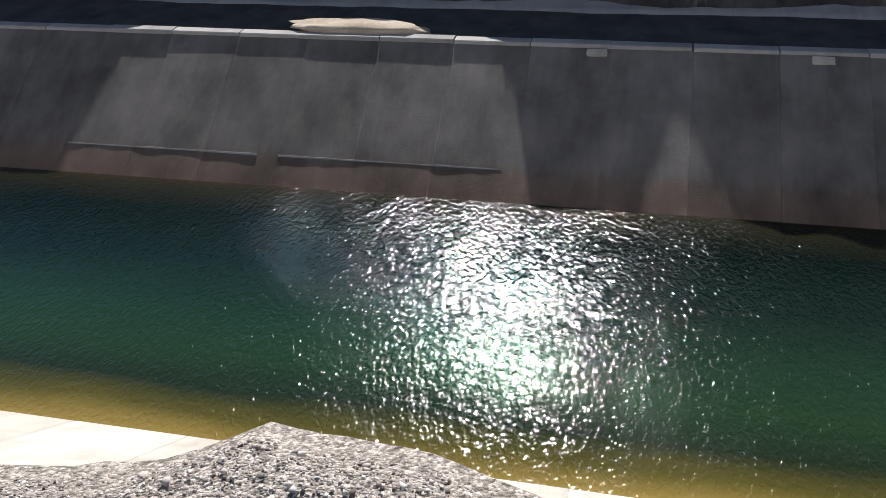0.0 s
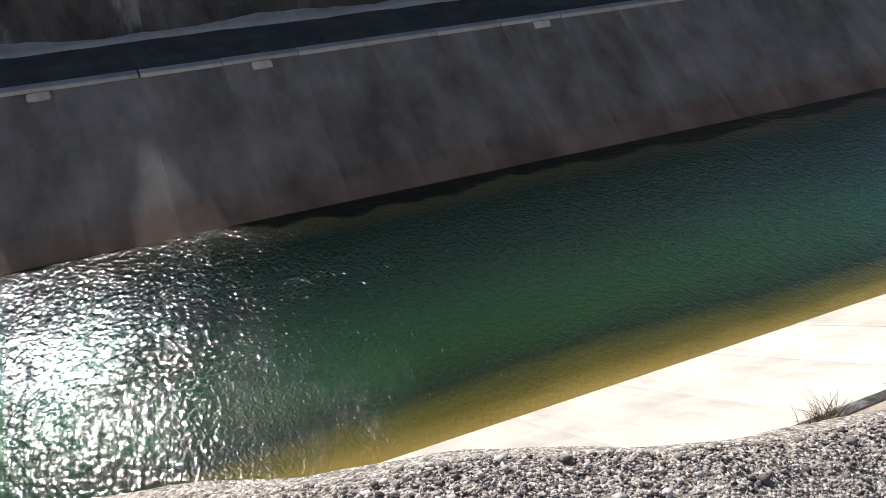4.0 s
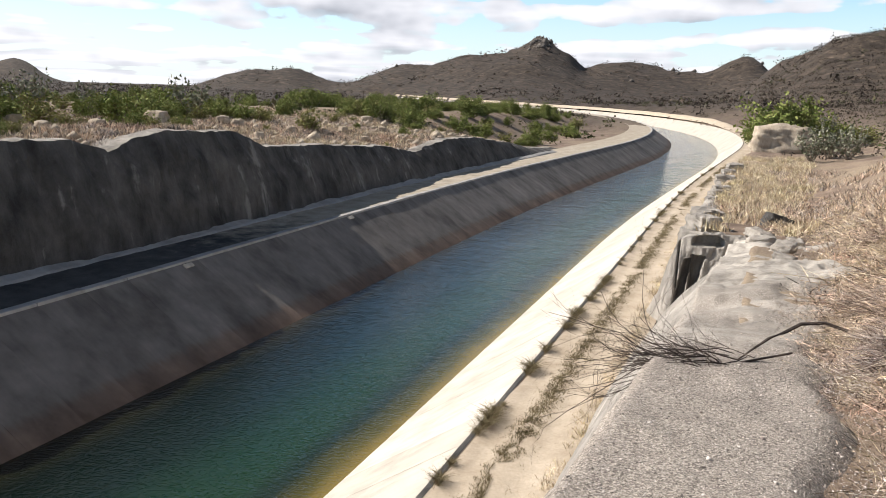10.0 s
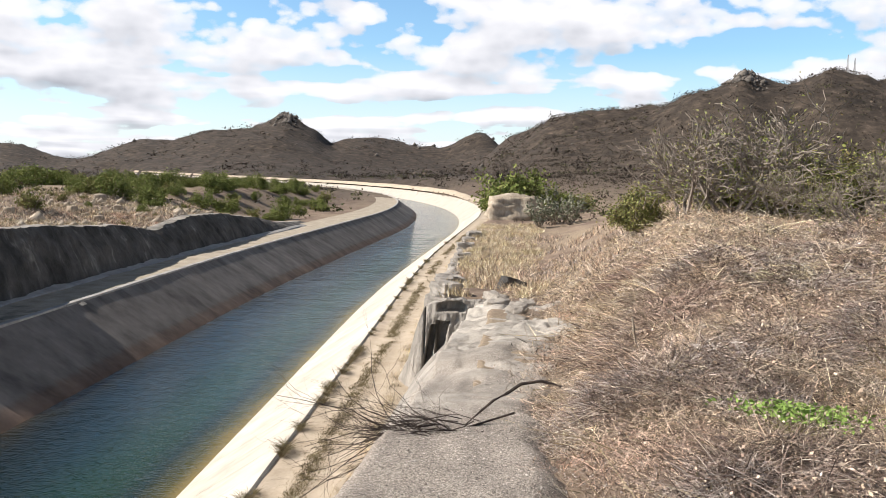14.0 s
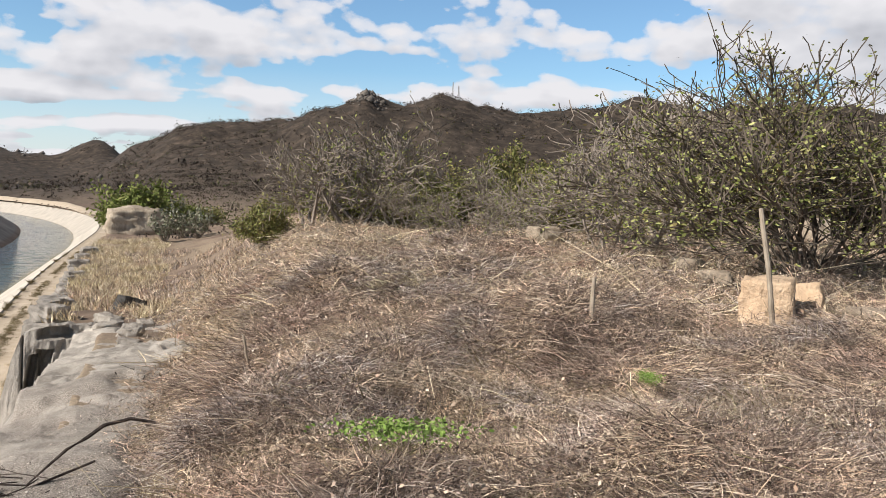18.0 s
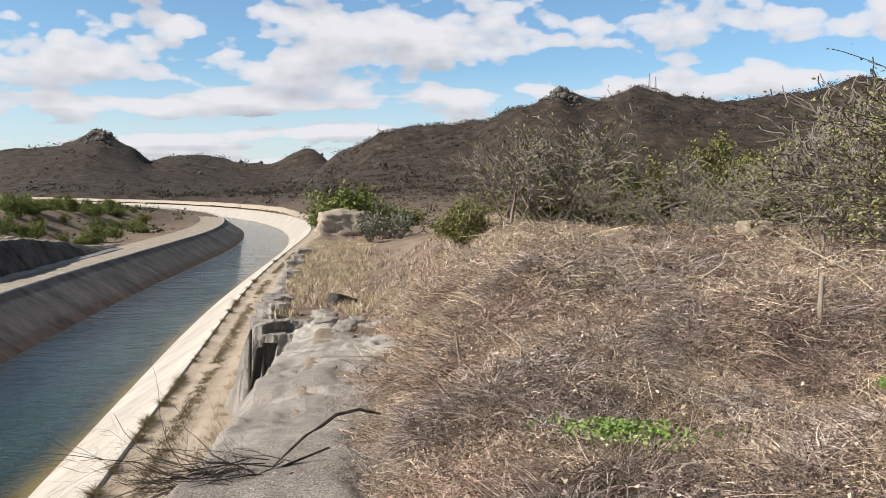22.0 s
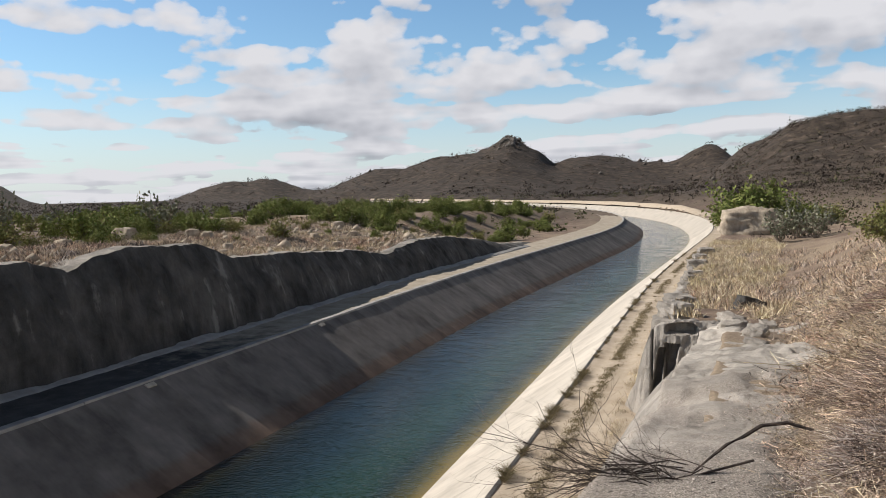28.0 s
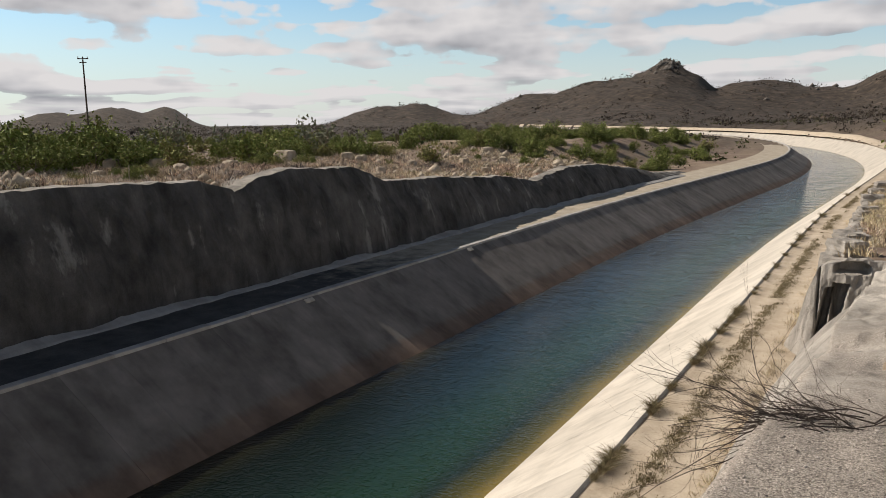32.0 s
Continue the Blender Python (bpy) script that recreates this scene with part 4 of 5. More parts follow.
def build_brush():
    rng = np.random.default_rng(8)

    def field(n, r0, r1, power, wide, long, name, label, mat, litter):
        r = r0 + (r1 - r0) * rng.random(n) ** power
        a = np.radians(rng.uniform(-6, 76, n))
        x, y = r * np.sin(a) + 0.3, r * np.cos(a) + 0.6
        rim = gravel_rim(y) + (0.2 + 0.02 * y - gravel_rim(y)) * ease(31, 40, y)
        keep = x > rim + 0.35 * rng.normal(size=n) - 0.35 + 0.5 * bumps(x * 0.9, y * 0.9, 112, 2) + 0.9 * bumps(x * 0.2, y * 0.25, 113, 2)
        thin = bumps(x * 0.8, y * 0.8, 111, 2)
        keep &= thin > rng.uniform(-1.2, 0.1, n)
        keep &= np.hypot(x - 10.0, y - 10.9) > 0.75
        x, y, r = x[keep], y[keep], r[keep]
        n = len(x)
        h = hummock(x, y)
        root = np.stack([x, y, land(x, y) + h * rng.random(n) ** 1.2 - 0.02], -1)
        q = rng.uniform(0, 2 * np.pi, n)
        up = rng.uniform(-0.3, 2.0, n)
        way = unit(np.stack([np.cos(q), np.sin(q), up], -1))
        bend = np.stack([rng.normal(0, 1.0, n), rng.normal(0, 1.0, n), rng.normal(-0.4, 0.6, n)], -1)
        length = long * rng.lognormal(-0.25, 0.45, n)
        width = wide * rng.uniform(0.5, 1.6, n) * (0.6 + r / (r0 + r1))
        v, f = blades(rng, root, way, length, bend, width, 2)
        tagged(mesh_np(name, v, f, mat), label, "dead brush", kind="stuff")
        if litter:
            k = rng.integers(0, n, litter)
            p = root[k] + rng.normal(size=(litter, 3)) * (0.12, 0.12, 0.02)
            p[:, 2] = land(p[:, 0], p[:, 1]) + hummock(p[:, 0], p[:, 1]) * rng.random(litter)
            v, f = flakes(rng, p, wide * 3.0 * rng.uniform(0.5, 1.5, litter))
            tagged(mesh_np("dry_leaves", v, f, mat), "small curled dead leaves caught in the brush", "dead leaves", kind="stuff")

    field(290000, 2.0, 16, 1.2, 0.0064, 0.098, "dry_brush", "tangled dead brown brush and dry stalks", M_BRUSH, 120000)
    field(16000, 2.6, 16, 1.2, 0.0058, 0.17, "dry_brush", "pale straw stalks among the dead brush", M_STRAW, 0)
    field(80000, 2.4, 30, 1.2, 0.0080, 0.12, "dry_brush", "dark dead stalks under the brush", M_DEAD, 0)
    field(160000, 14, 66, 1.2, 0.024, 0.20, "dry_brush", "tangled dead brown brush on the open field", M_BRUSH, 40000)
    field(44000, 14, 66, 1.2, 0.023, 0.30, "dry_brush", "pale dry grass over the open field", M_STRAW, 0)
    field(18000, 4, 60, 1.3, 0.014, 0.24, "dry_brush", "olive grass clumps in the open field", M_DRY, 0)
    # arching stalks heaped on the mounds
    for mat, share, label in ((M_DEAD, 0.45, "dark tangled dead vines heaped in mounds"), (M_BRUSH, 0.6, "pale dead stalks arching over the mounds")):
        vs, fs, base = [], [], 0
        for mx, my, wide, tall in MOUNDS:
            dist = math.hypot(mx, my)
            n = int((6500 if tall > 0.3 else 3400) * share * wide / (0.5 + dist / 18))
            q, e = rng.uniform(0, 2 * np.pi, n), wide * np.sqrt(rng.random(n)) * 1.05
            x, y = mx + e * np.cos(q), my + e * np.sin(q)
            z = land(x, y) + hummock(x, y) * rng.uniform(0.35, 1.0, n)
            w = unit(np.stack([np.cos(q) * 0.6 + rng.normal(0, 0.5, n), np.sin(q) * 0.6 + rng.normal(0, 0.5, n), rng.uniform(0.1, 1.3, n)], -1))
            bend = np.stack([np.cos(q) * 0.5 + rng.normal(0, 0.9, n), np.sin(q) * 0.5 + rng.normal(0, 0.9, n), rng.uniform(-1.4, 0.3, n)], -1)
            v, f = blades(rng, np.stack([x, y, z], -1), w, rng.uniform(0.07, 0.22, n) * (0.75 + 0.35 * wide), bend, (0.0030 + 0.0005 * dist) * rng.uniform(0.6, 1.6, n), 3)
            vs.append(v)
            fs.append(f + base)
            base += len(v)
        tagged(mesh_np("dry_brush", np.concatenate(vs), np.concatenate(fs), mat), label, "dead brush", kind="stuff")


build_brush()


def build_straw():
    rng = np.random.default_rng(9)

    def stand(name, x, y, tall, wide, label, mat, droop=0.5, z=None):
        n = len(x)
        root = np.stack([x, y, (land(x, y) if z is None else z) - 0.02], -1)
        q = rng.uniform(0, 2 * np.pi, n)
        lean = rng.uniform(0.05, 0.7, n)
        way = unit(np.stack([np.cos(q) * lean, np.sin(q) * lean, np.ones(n)], -1))
        bend = np.stack([np.cos(q) * droop * lean, np.sin(q) * droop * lean, -droop * rng.uniform(0.1, 0.7, n)], -1)
        v, f = blades(rng, root, way, tall * rng.uniform(0.5, 1.25, n), bend, wide * rng.uniform(0.6, 1.4, n), 2)
        tagged(mesh_np(name, v, f, mat), label, "dry grass", kind="stuff")

    def tufted(n, xs, ys, tuft):
        c = max(1, n // 16)
        cx, cy = xs(c), ys(c)
        k = rng.integers(0, c, n)
        return cx[k] + rng.normal(0, tuft, n), cy[k] + rng.normal(0, tuft, n)

    # blond grass on the edge above the track
    x, y = tufted(46000, lambda c: rng.uniform(-2.6, 14, c), lambda c: 34 + 80 * rng.random(c) ** 1.2, 0.28)
    keep = (x > edge_x(y) + 0.5) & (bumps(x * 0.35, y * 0.22, 15, 3) > -0.14 - 0.15 * ease(50, 70, y)) & (x < 2.2 + 0.06 * np.maximum(y - 40, 0) + 1.5 * bumps(y * 0.2, 0 * x, 14, 2)) & (y > 36.5 + 5 * bumps(x * 0.6, 0 * y, 19, 2))
    stand("straw_grass", x[keep], y[keep], 0.62, 0.040, "tall pale straw grass above the rock edge", M_STRAW)
    # left plateau
    x, y = tufted(170000, lambda c: -36.7 - 52 * rng.random(c) ** 1.5, lambda c: rng.uniform(8, 130, c), 0.45)
    keep = (x < -37.0) & (bumps(x * 0.15, y * 0.15, 16, 3) > -0.25)
    stand("straw_grass", x[keep], y[keep], 0.45, 0.060, "dry brown tussocks on the stony plateau", M_BRUSH)
    x, y = tufted(60000, lambda c: -36.9 - 46 * rng.random(c) ** 1.4, lambda c: rng.uniform(8, 130, c), 0.5)
    keep = (x < -37.0) & (bumps(x * 0.22, y * 0.22, 17, 3) > -0.05)
    stand("straw_grass", x[keep], y[keep], 0.5, 0.06, "pale straw tussocks on the stony plateau", M_STRAW)
    x, y = tufted(14000, lambda c: rng.uniform(-2.6, 12, c), lambda c: 38 + 60 * rng.random(c) ** 1.2, 0.45)
    keep = (x > edge_x(y) + 0.5) & (bumps(x * 0.3, y * 0.3, 29, 2) > 0.1)
    stand("dry_brush", x[keep], y[keep], 0.6, 0.045, "brown dead brush patches on the straw slope", M_BRUSH)
    # strip between the wheel ruts, and weeds at the foot of the cut
    x, y = tufted(46000, lambda c: CX + HALF_TOP + 1.45 + rng.normal(0, 0.17, c), lambda c: 8 + 120 * rng.random(c) ** 1.5, 0.12)
    x = x + swerve(y)
    keep = (bumps(x * 0.9, y * 0.35, 18, 3) > -0.2) & (rng.random(len(x)) < 0.95)
    stand("track_grass", x[keep], y[keep], 0.09, 0.020, "low dry grass strip between the wheel ruts", M_DRY, z=np.full(keep.sum(), TOP + 0.02))
    x, y = tufted(9000, lambda c: CX + HALF_TOP + 3.0 + rng.normal(0, 0.18, c), lambda c: 14 + 110 * rng.random(c) ** 1.4, 0.14)
    x = x + swerve(y)
    stand("track_grass", x, y, 0.22, 0.016, "dry weeds along the foot of the rock", M_STRAW, z=np.full(len(x), TOP))


build_straw()


def kerb_tufts():
    """Grass tufts that grow in the joint behind the right kerb."""
    rnd, protos = random.Random(21), []
    for k in range(4):
        rng = np.random.default_rng(200 + k)
        n = 230
        q = rng.uniform(0, 2 * np.pi, n)
        lean = rng.uniform(0.1, 1.1, n)
        root = np.stack([rng.normal(0, 0.05, n), rng.normal(0, 0.16, n), np.zeros(n)], -1)
        way = unit(np.stack([np.cos(q) * lean, np.sin(q) * lean, np.ones(n)], -1))
        bend = np.stack([np.cos(q) * 0.4, np.sin(q) * 0.4, -rng.uniform(0.1, 0.6, n)], -1)
        v, f = blades(rng, root, way, rng.uniform(0.18, 0.6, n), bend, rng.uniform(0.010, 0.02, n), 3)
        ob = mesh_np("grass_tuft", v, f, M_DRY)
        protos.append(tagged(ob, "dry olive grass tuft growing beside the kerb", "grass tuft", "tufts along the kerb"))
    y, k = 9.0, 0
    while y < 120:
        m = pose(CX + float(swerve(y)) + HALF_TOP + 0.2 + rnd.uniform(-0.04, 0.06), y, TOP + 0.02, 0, 0, rnd.uniform(-15, 15)) @ Matrix.Scale(rnd.uniform(0.5, 1.25), 4)
        if k < 4:
            protos[k].matrix_basis = m
        else:
            copy_thing(protos[rnd.randrange(4)], m)
        k += 1
        y += rnd.choice((0.35, 0.5, 0.9, 1.8, 2.6)) * (1 + y / 90)


kerb_tufts()


# -- bushes --
def scatter_bushes():
    rnd = random.Random(31)
    kinds = []
    for k in range(5):
        kinds.append(shrub("green_bush", 300 + k, 6, 1.25, 0.05, 2, M_GREEN, 2300, 0.17, M_BARK, "spreading green thorn bush on the dry plateau", "bush", "green bushes of the plateau", tilt=1.0, puff=0.16))
    for k in range(2):
        kinds.append(shrub("olive_bush", 320 + k, 6, 1.0, 0.04, 2, M_OLIVE, 1300, 0.15, M_TWIG, "half-bare olive bush among dry grass", "bush", "olive bushes", tilt=1.0, puff=0.14))
    used = set()

    def drop(k, x, y, size):
        m = at(x, y, rnd.uniform(0, 360), size, -0.05)
        if k in used:
            return copy_thing(kinds[k], m)
        used.add(k)
        kinds[k].matrix_basis = m
        return kinds[k]

    # green belt across the plateau
    n = 0
    while n < 210:
        a, r = radians(rnd.uniform(-62, -10)), 95 + 150 * rnd.random() ** 0.8
        x, y = r * math.sin(a), r * math.cos(a)
        d, _ = across(x, y)
        if -260 < float(d) < (-30 if y > 105 else -42) and float(bumps(x * 0.025, y * 0.025, 77, 2)) > -0.3:
            drop(rnd.choice((0, 1, 2, 3, 4, 0, 1, 2, 5)), x, y, rnd.uniform(0.9, 1.6))
            n += 1
    # nearer, lower ones at the dry grass
    for a, r, k, s in ((-59, 92, 2, 2.3), (-57.4, 96, 0, 2.0), (-56, 88, 1, 2.1), (-54.4, 90, 3, 2.0), (-52.5, 96, 0, 2.2), (-50, 92, 3, 2.0), (-47.5, 88, 5, 1.6), (-45.8, 84, 6, 1.1), (-42.6, 92, 2, 1.5), (-40.6, 98, 4, 1.4), (-37.8, 100, 5, 1.0), (-33.5, 104, 6, 1.2), (-30.5, 100, 5, 1.2)):
        drop(k, r * math.sin(radians(a)), r * math.cos(radians(a)), s)
    for k in range(70):
        x, y = -39 - 50 * rnd.random() ** 1.4, rnd.uniform(12, 125)
        drop(rnd.choice((5, 6, 5, 6, 0)), x, y, rnd.uniform(0.28, 0.6))
    # by the inner bank of the bend
    for k in range(34):
        y = rnd.uniform(112, 200)
        x = -37 - 34 * rnd.random()
        drop(rnd.choice((0, 1, 2, 3, 4, 5)), x, y, rnd.uniform(0.7, 1.3))
    # right side, round the pale boulder and behind the field
    for x, y, k, s in ((0.2, 139, 0, 1.5), (2.4, 145, 2, 2.9), (6.4, 149, 0, 3.0), (10.5, 147, 1, 2.7), (13.6, 152, 3, 2.3), (1.6, 165, 2, 1.6), (8.3, 140, 3, 1.5), (13, 150, 4, 1.7), (17, 150, 5, 1.6), (22, 120, 6, 1.6), (27, 110, 5, 1.5), (33, 118, 0, 1.4)):
        drop(k, x, y, s)
    for k in range(26):
        a, r = radians(rnd.uniform(9, 64)), rnd.uniform(60, 110)
        drop(rnd.choice((5, 6, 5, 6, 0, 3)), r * math.sin(a), r * math.cos(a), rnd.uniform(0.9, 1.6))


scatter_bushes()

# the leafy bush behind the buff block
big = shrub("leafy_bush", 41, 25, 2.75, 0.045, 3, M_YELLOW, 15500, 0.078, M_LIMB, "large thorny bush with sparse yellow-green leaves behind the buff block", "bush",
            spread=0.56, tilt=1.0, kids=(4, 6), lift=0.12, wild=0.17, shrink=0.62, puff=0.05, least=0.009, first=2)
big.matrix_basis = at(17.0, 16.6, 110, 1.2) @ Matrix.Diagonal((1.4, 1.4, 1.0, 1.0))
limb, rl = Vector((0, 0, 0.5)), random.Random(5)
path = []
for i in range(12):
    path.append((limb.copy(), 0.06 - 0.0035 * i))
    limb = limb + Vector((0.33, -0.20, 0.16 - 0.012 * i + rl.uniform(-0.05, 0.05)))
link_mesh("low_limb", *tubes([path], 6), M_GREYLIMB, big)
bare_kinds = [shrub("bare_bush", 50 + k, 4, 1.6, 0.075, 3, M_YELLOW, 900, 0.08, M_GREYLIMB, "leafless grey thorn bush with dense fine twigs", "bush", "bare thorn bushes",
                    spread=0.85, tilt=0.85, kids=(4, 6), lift=0.12, wild=0.24, shrink=0.70, least=0.011, first=3) for k in range(3)]
set_down(bare_kinds[0], 18.2, 25.2, 0, 1.95)
set_down(bare_kinds[1], 10.9, 38.0, 40, 1.9)
set_down(bare_kinds[2], 16.0, 24.2, 15, 1.5)
for x, y, k, s, turn in ((22.5, 29.0, 0, 1.15, 10), (9.0, 38.6, 2, 1.2, 200), (12.1, 26.8, 1, 0.5, 70), (13.6, 39.5, 0, 1.0, 300), (28.0, 38.0, 1, 1.4, 150), (17.6, 36.0, 2, 0.9, 33), (12.4, 34.0, 2, 0.55, 80), (16.6, 31.0, 1, 0.45, 10)):
    copy_thing(bare_kinds[k], at(x, y, turn, s))
olive_kinds = [shrub("tall_olive_bush", 60 + k, 7, 1.3, 0.05, 3, M_OLIVE, 12000 - 5000 * k, 0.13, M_LIMB, "tall olive-green bush with grey stems at the field's end", "bush", "bushes behind the field",
                     spread=0.9, tilt=1.3, kids=(4, 5), lift=0.1, wild=0.22, shrink=0.66, puff=0.14, least=0.010) for k in range(2)]
set_down(olive_kinds[0], 15.4, 42.5, 0, 1.45)
set_down(olive_kinds[1], 18.8, 44.0, 0, 1.35)
for x, y, k, s, turn in ((22.0, 46.0, 0, 1.3, 50), (25.5, 50.0, 1, 1.3, 100), (12.2, 44.0, 1, 1.2, 200), (29.0, 54.0, 0, 1.4, 280), (8.6, 47.0, 1, 0.9, 10), (35.0, 50.0, 0, 1.2, 120), (44.0, 34.0, 1, 1.1, 10), (20.5, 41.0, 1, 1.0, 210), (24.0, 40.0, 0, 1.0, 310), (21.2, 36.4, 0, 0.8, 60), (14.2, 38.6, 0, 0.75, 160), (26.4, 36.0, 1, 0.9, 20), (24.6, 30.6, 0, 0.6, 200)):
    copy_thing(olive_kinds[k], at(x, y, turn, s))


def dead_weeds():
    """Upright dead weeds that stand out of the tangle."""
    rnd = random.Random(61)
    protos = [shrub("dead_weed", 400 + k, 12, 0.46, 0.0046, 2, M_BRUSH, 260, 0.022, M_DEAD, "dry dead weed with brown branching stalks", "dead weed", "dead weeds of the field",
                    spread=0.7, tilt=1.15, kids=(3, 5), lift=0.1, wild=0.22, shrink=0.62, puff=0.03) for k in range(4)]
    n = 0
    for mx, my, wide, tall in MOUNDS[:11]:
        for k in range(7):
            x, y = mx + rnd.gauss(0, wide * 0.6), my + rnd.gauss(0, wide * 0.6)
            m = at(x, y, rnd.uniform(0, 360), rnd.uniform(0.7, 1.25), float(hummock(x, y)) * rnd.uniform(0.3, 0.8))
            if n < 4:
                protos[n].matrix_basis = m
            else:
                copy_thing(protos[rnd.randrange(4)], m)
            n += 1
    while n < 295:
        a, r = radians(rnd.uniform(6, 66)), 3.6 + 24 * rnd.random() ** 1.5
        x, y = r * math.sin(a), r * math.cos(a)
        if x > float(gravel_rim(np.float64(y))) + 0.2 and math.hypot(x - 10, y - 10.9) > 1.2:
            copy_thing(protos[rnd.randrange(4)], at(x, y, rnd.uniform(0, 360), rnd.choice((0.45, 0.6, 0.75, 0.95, 1.3)) * (1 + 0.02 * r), 0.5 * float(hummock(x, y))))
            n += 1


dead_weeds()


# -- plants with big pale leaves --
def milkweed(seed, label):
    rnd, rng = random.Random(seed), np.random.default_rng(seed)
    root = tagged(new("milkweed_shrub"), label, "shrub", "milkweed shrubs")
    out, tips = [], []
    for k in range(9):
        a = 2 * math.pi * k / 9
        grow(rnd, Vector((0, 0, -0.1)), Vector((math.cos(a) * 0.7, math.sin(a) * 0.7, 1)).normalized(), 1.7, 0.04, 1, out, tips, (2, 4), 0.5, 0.3)
    v, f = tubes(out)
    link_mesh("framework", v, f, M_BARK, root)
    pts = np.array([tuple(p) for p in tips])
    pick = pts[rng.integers(0, len(pts), 420)] + rng.normal(size=(420, 3)) * 0.08
    v, q = flakes(rng, pick, 0.24 * rng.uniform(0.7, 1.3, 420))
    mesh_np("leaves", v, q, M_WAXY, root)
    return root


mw = milkweed(70, "shrub with large pale waxy grey-green leaves")
set_down(mw, -79.0, 81.0, 0, 1.9)
for x, y, s in ((-64.0, 81.5, 1.2), (9.0, 118.0, 1.3), (6.6, 112.0, 0.9), (10.8, 113.0, 1.0), (-88, 79, 1.3)):
    copy_thing(mw, at(x, y, x * 40, s))


def green_weed():
    rng = np.random.default_rng(77)
    root = tagged(new("green_weed"), "low patch of bright green creeping weed in dead brush", "weed")
    n = 900
    x, y = rng.normal(0, 0.30, n), rng.normal(0, 0.14, n)
    z = 0.14 + 0.12 * rng.random(n)
    v, q = flakes(rng, np.stack([x, y, z], -1), 0.055 * rng.uniform(0.6, 1.4, n), 0.5)
    mesh_np("leaves", v, q, M_WEED, root)
    k = 120
    w = unit(np.stack([rng.normal(0, 1, k), rng.normal(0, 1, k), np.full(k, 0.5)], -1))
    v, q = blades(rng, np.stack([rng.normal(0, 0.2, k), rng.normal(0, 0.1, k), np.zeros(k)], -1), w, np.full(k, 0.28), w * 0, np.full(k, 0.006))
    mesh_np("undergrowth", v, q, M_OLIVE, root)
    return root


weed = set_down(green_weed(), 2.25, 6.1, -20, 0.72, 0.17)
tagged(copy_thing(weed, at(5.2, 7.3, 60, 0.5, 0.2)), "small green weed sprig among dead stalks")


# -- the fallen branch on the gravel --
def fallen_branch():
    rnd = random.Random(13)
    root = tagged(new("fallen_branch"), "dark dead branch with bare twigs lying on the gravel", "branch")
    stem = [Vector(p) for p in ((1.22, 0.78, 0.30), (0.98, 0.76, 0.37), (0.72, 0.64, 0.36), (0.55, 0.46, 0.30), (0.38, 0.30, 0.26), (0.22, 0.12, 0.18), (0.05, -0.10, 0.10), (-0.25, -0.12, 0.16))]
    link_mesh("stem", *tubes([[(p, 0.008 + 0.013 * math.sin(math.pi * min(1, 0.25 + i / 8))) for i, p in enumerate(stem)]], 6), M_DARKBARK, root)
    second = [Vector(p) for p in ((0.62, 0.30, 0.12), (0.30, 0.10, 0.08), (0.02, -0.12, 0.06), (-0.14, -0.30, 0.02))]
    link_mesh("limb", *tubes([[(p, 0.013) for p in second]], 6), M_DARKBARK, root)
    out, tips = [], []
    for k in range(46):
        start = Vector((rnd.uniform(-0.75, 0.25), rnd.uniform(-0.45, 0.08), rnd.uniform(-0.02, 0.15)))
        way = Vector((-1.0, rnd.uniform(-0.9, 0.55), rnd.uniform(-0.30, 0.14))).normalized()
        grow(rnd, start, way, rnd.uniform(0.5, 1.5), 0.0065, 2, out, tips, (3, 5), 0.55, 0.06, 0.24, 0.5)
    link_mesh("brushwood", *tubes(out), M_DARKBARK, root)
    return root


fallen = fallen_branch()
set_down(fallen, -0.34, 8.3, 4, 0.95, 0.11)

stone("white_stone", 5, -1.12, 9.0, (0.5, 0.45, 0.5), 20, M_BOULDER, "pale broken stone at the gravel's edge", "stones at the edge", dz=-0.1)
stone("white_stone", 6, -1.35, 8.3, (0.35, 0.4, 0.35), 60, M_BOULDER, "pale broken stone at the gravel's edge", "stones at the edge", dz=-0.1)
stone("gravel_lump", 7, -1.27, 1.86, (0.36, 0.40, 0.52), 10, M_GRAVEL, "lump of caked gravel at the bank's edge", "", dz=0.0, rough=0.3, boxy=0.3)
stone("gravel_lump", 8, -1.75, 0.75, (0.36, 0.4, 0.26), 40, M_GRAVEL, "lump of caked gravel at the bank's edge", "", dz=-0.06, rough=0.3)

# -- outcrop with dark clefts in the right-hand cut --
M_OUT = M_ROCK


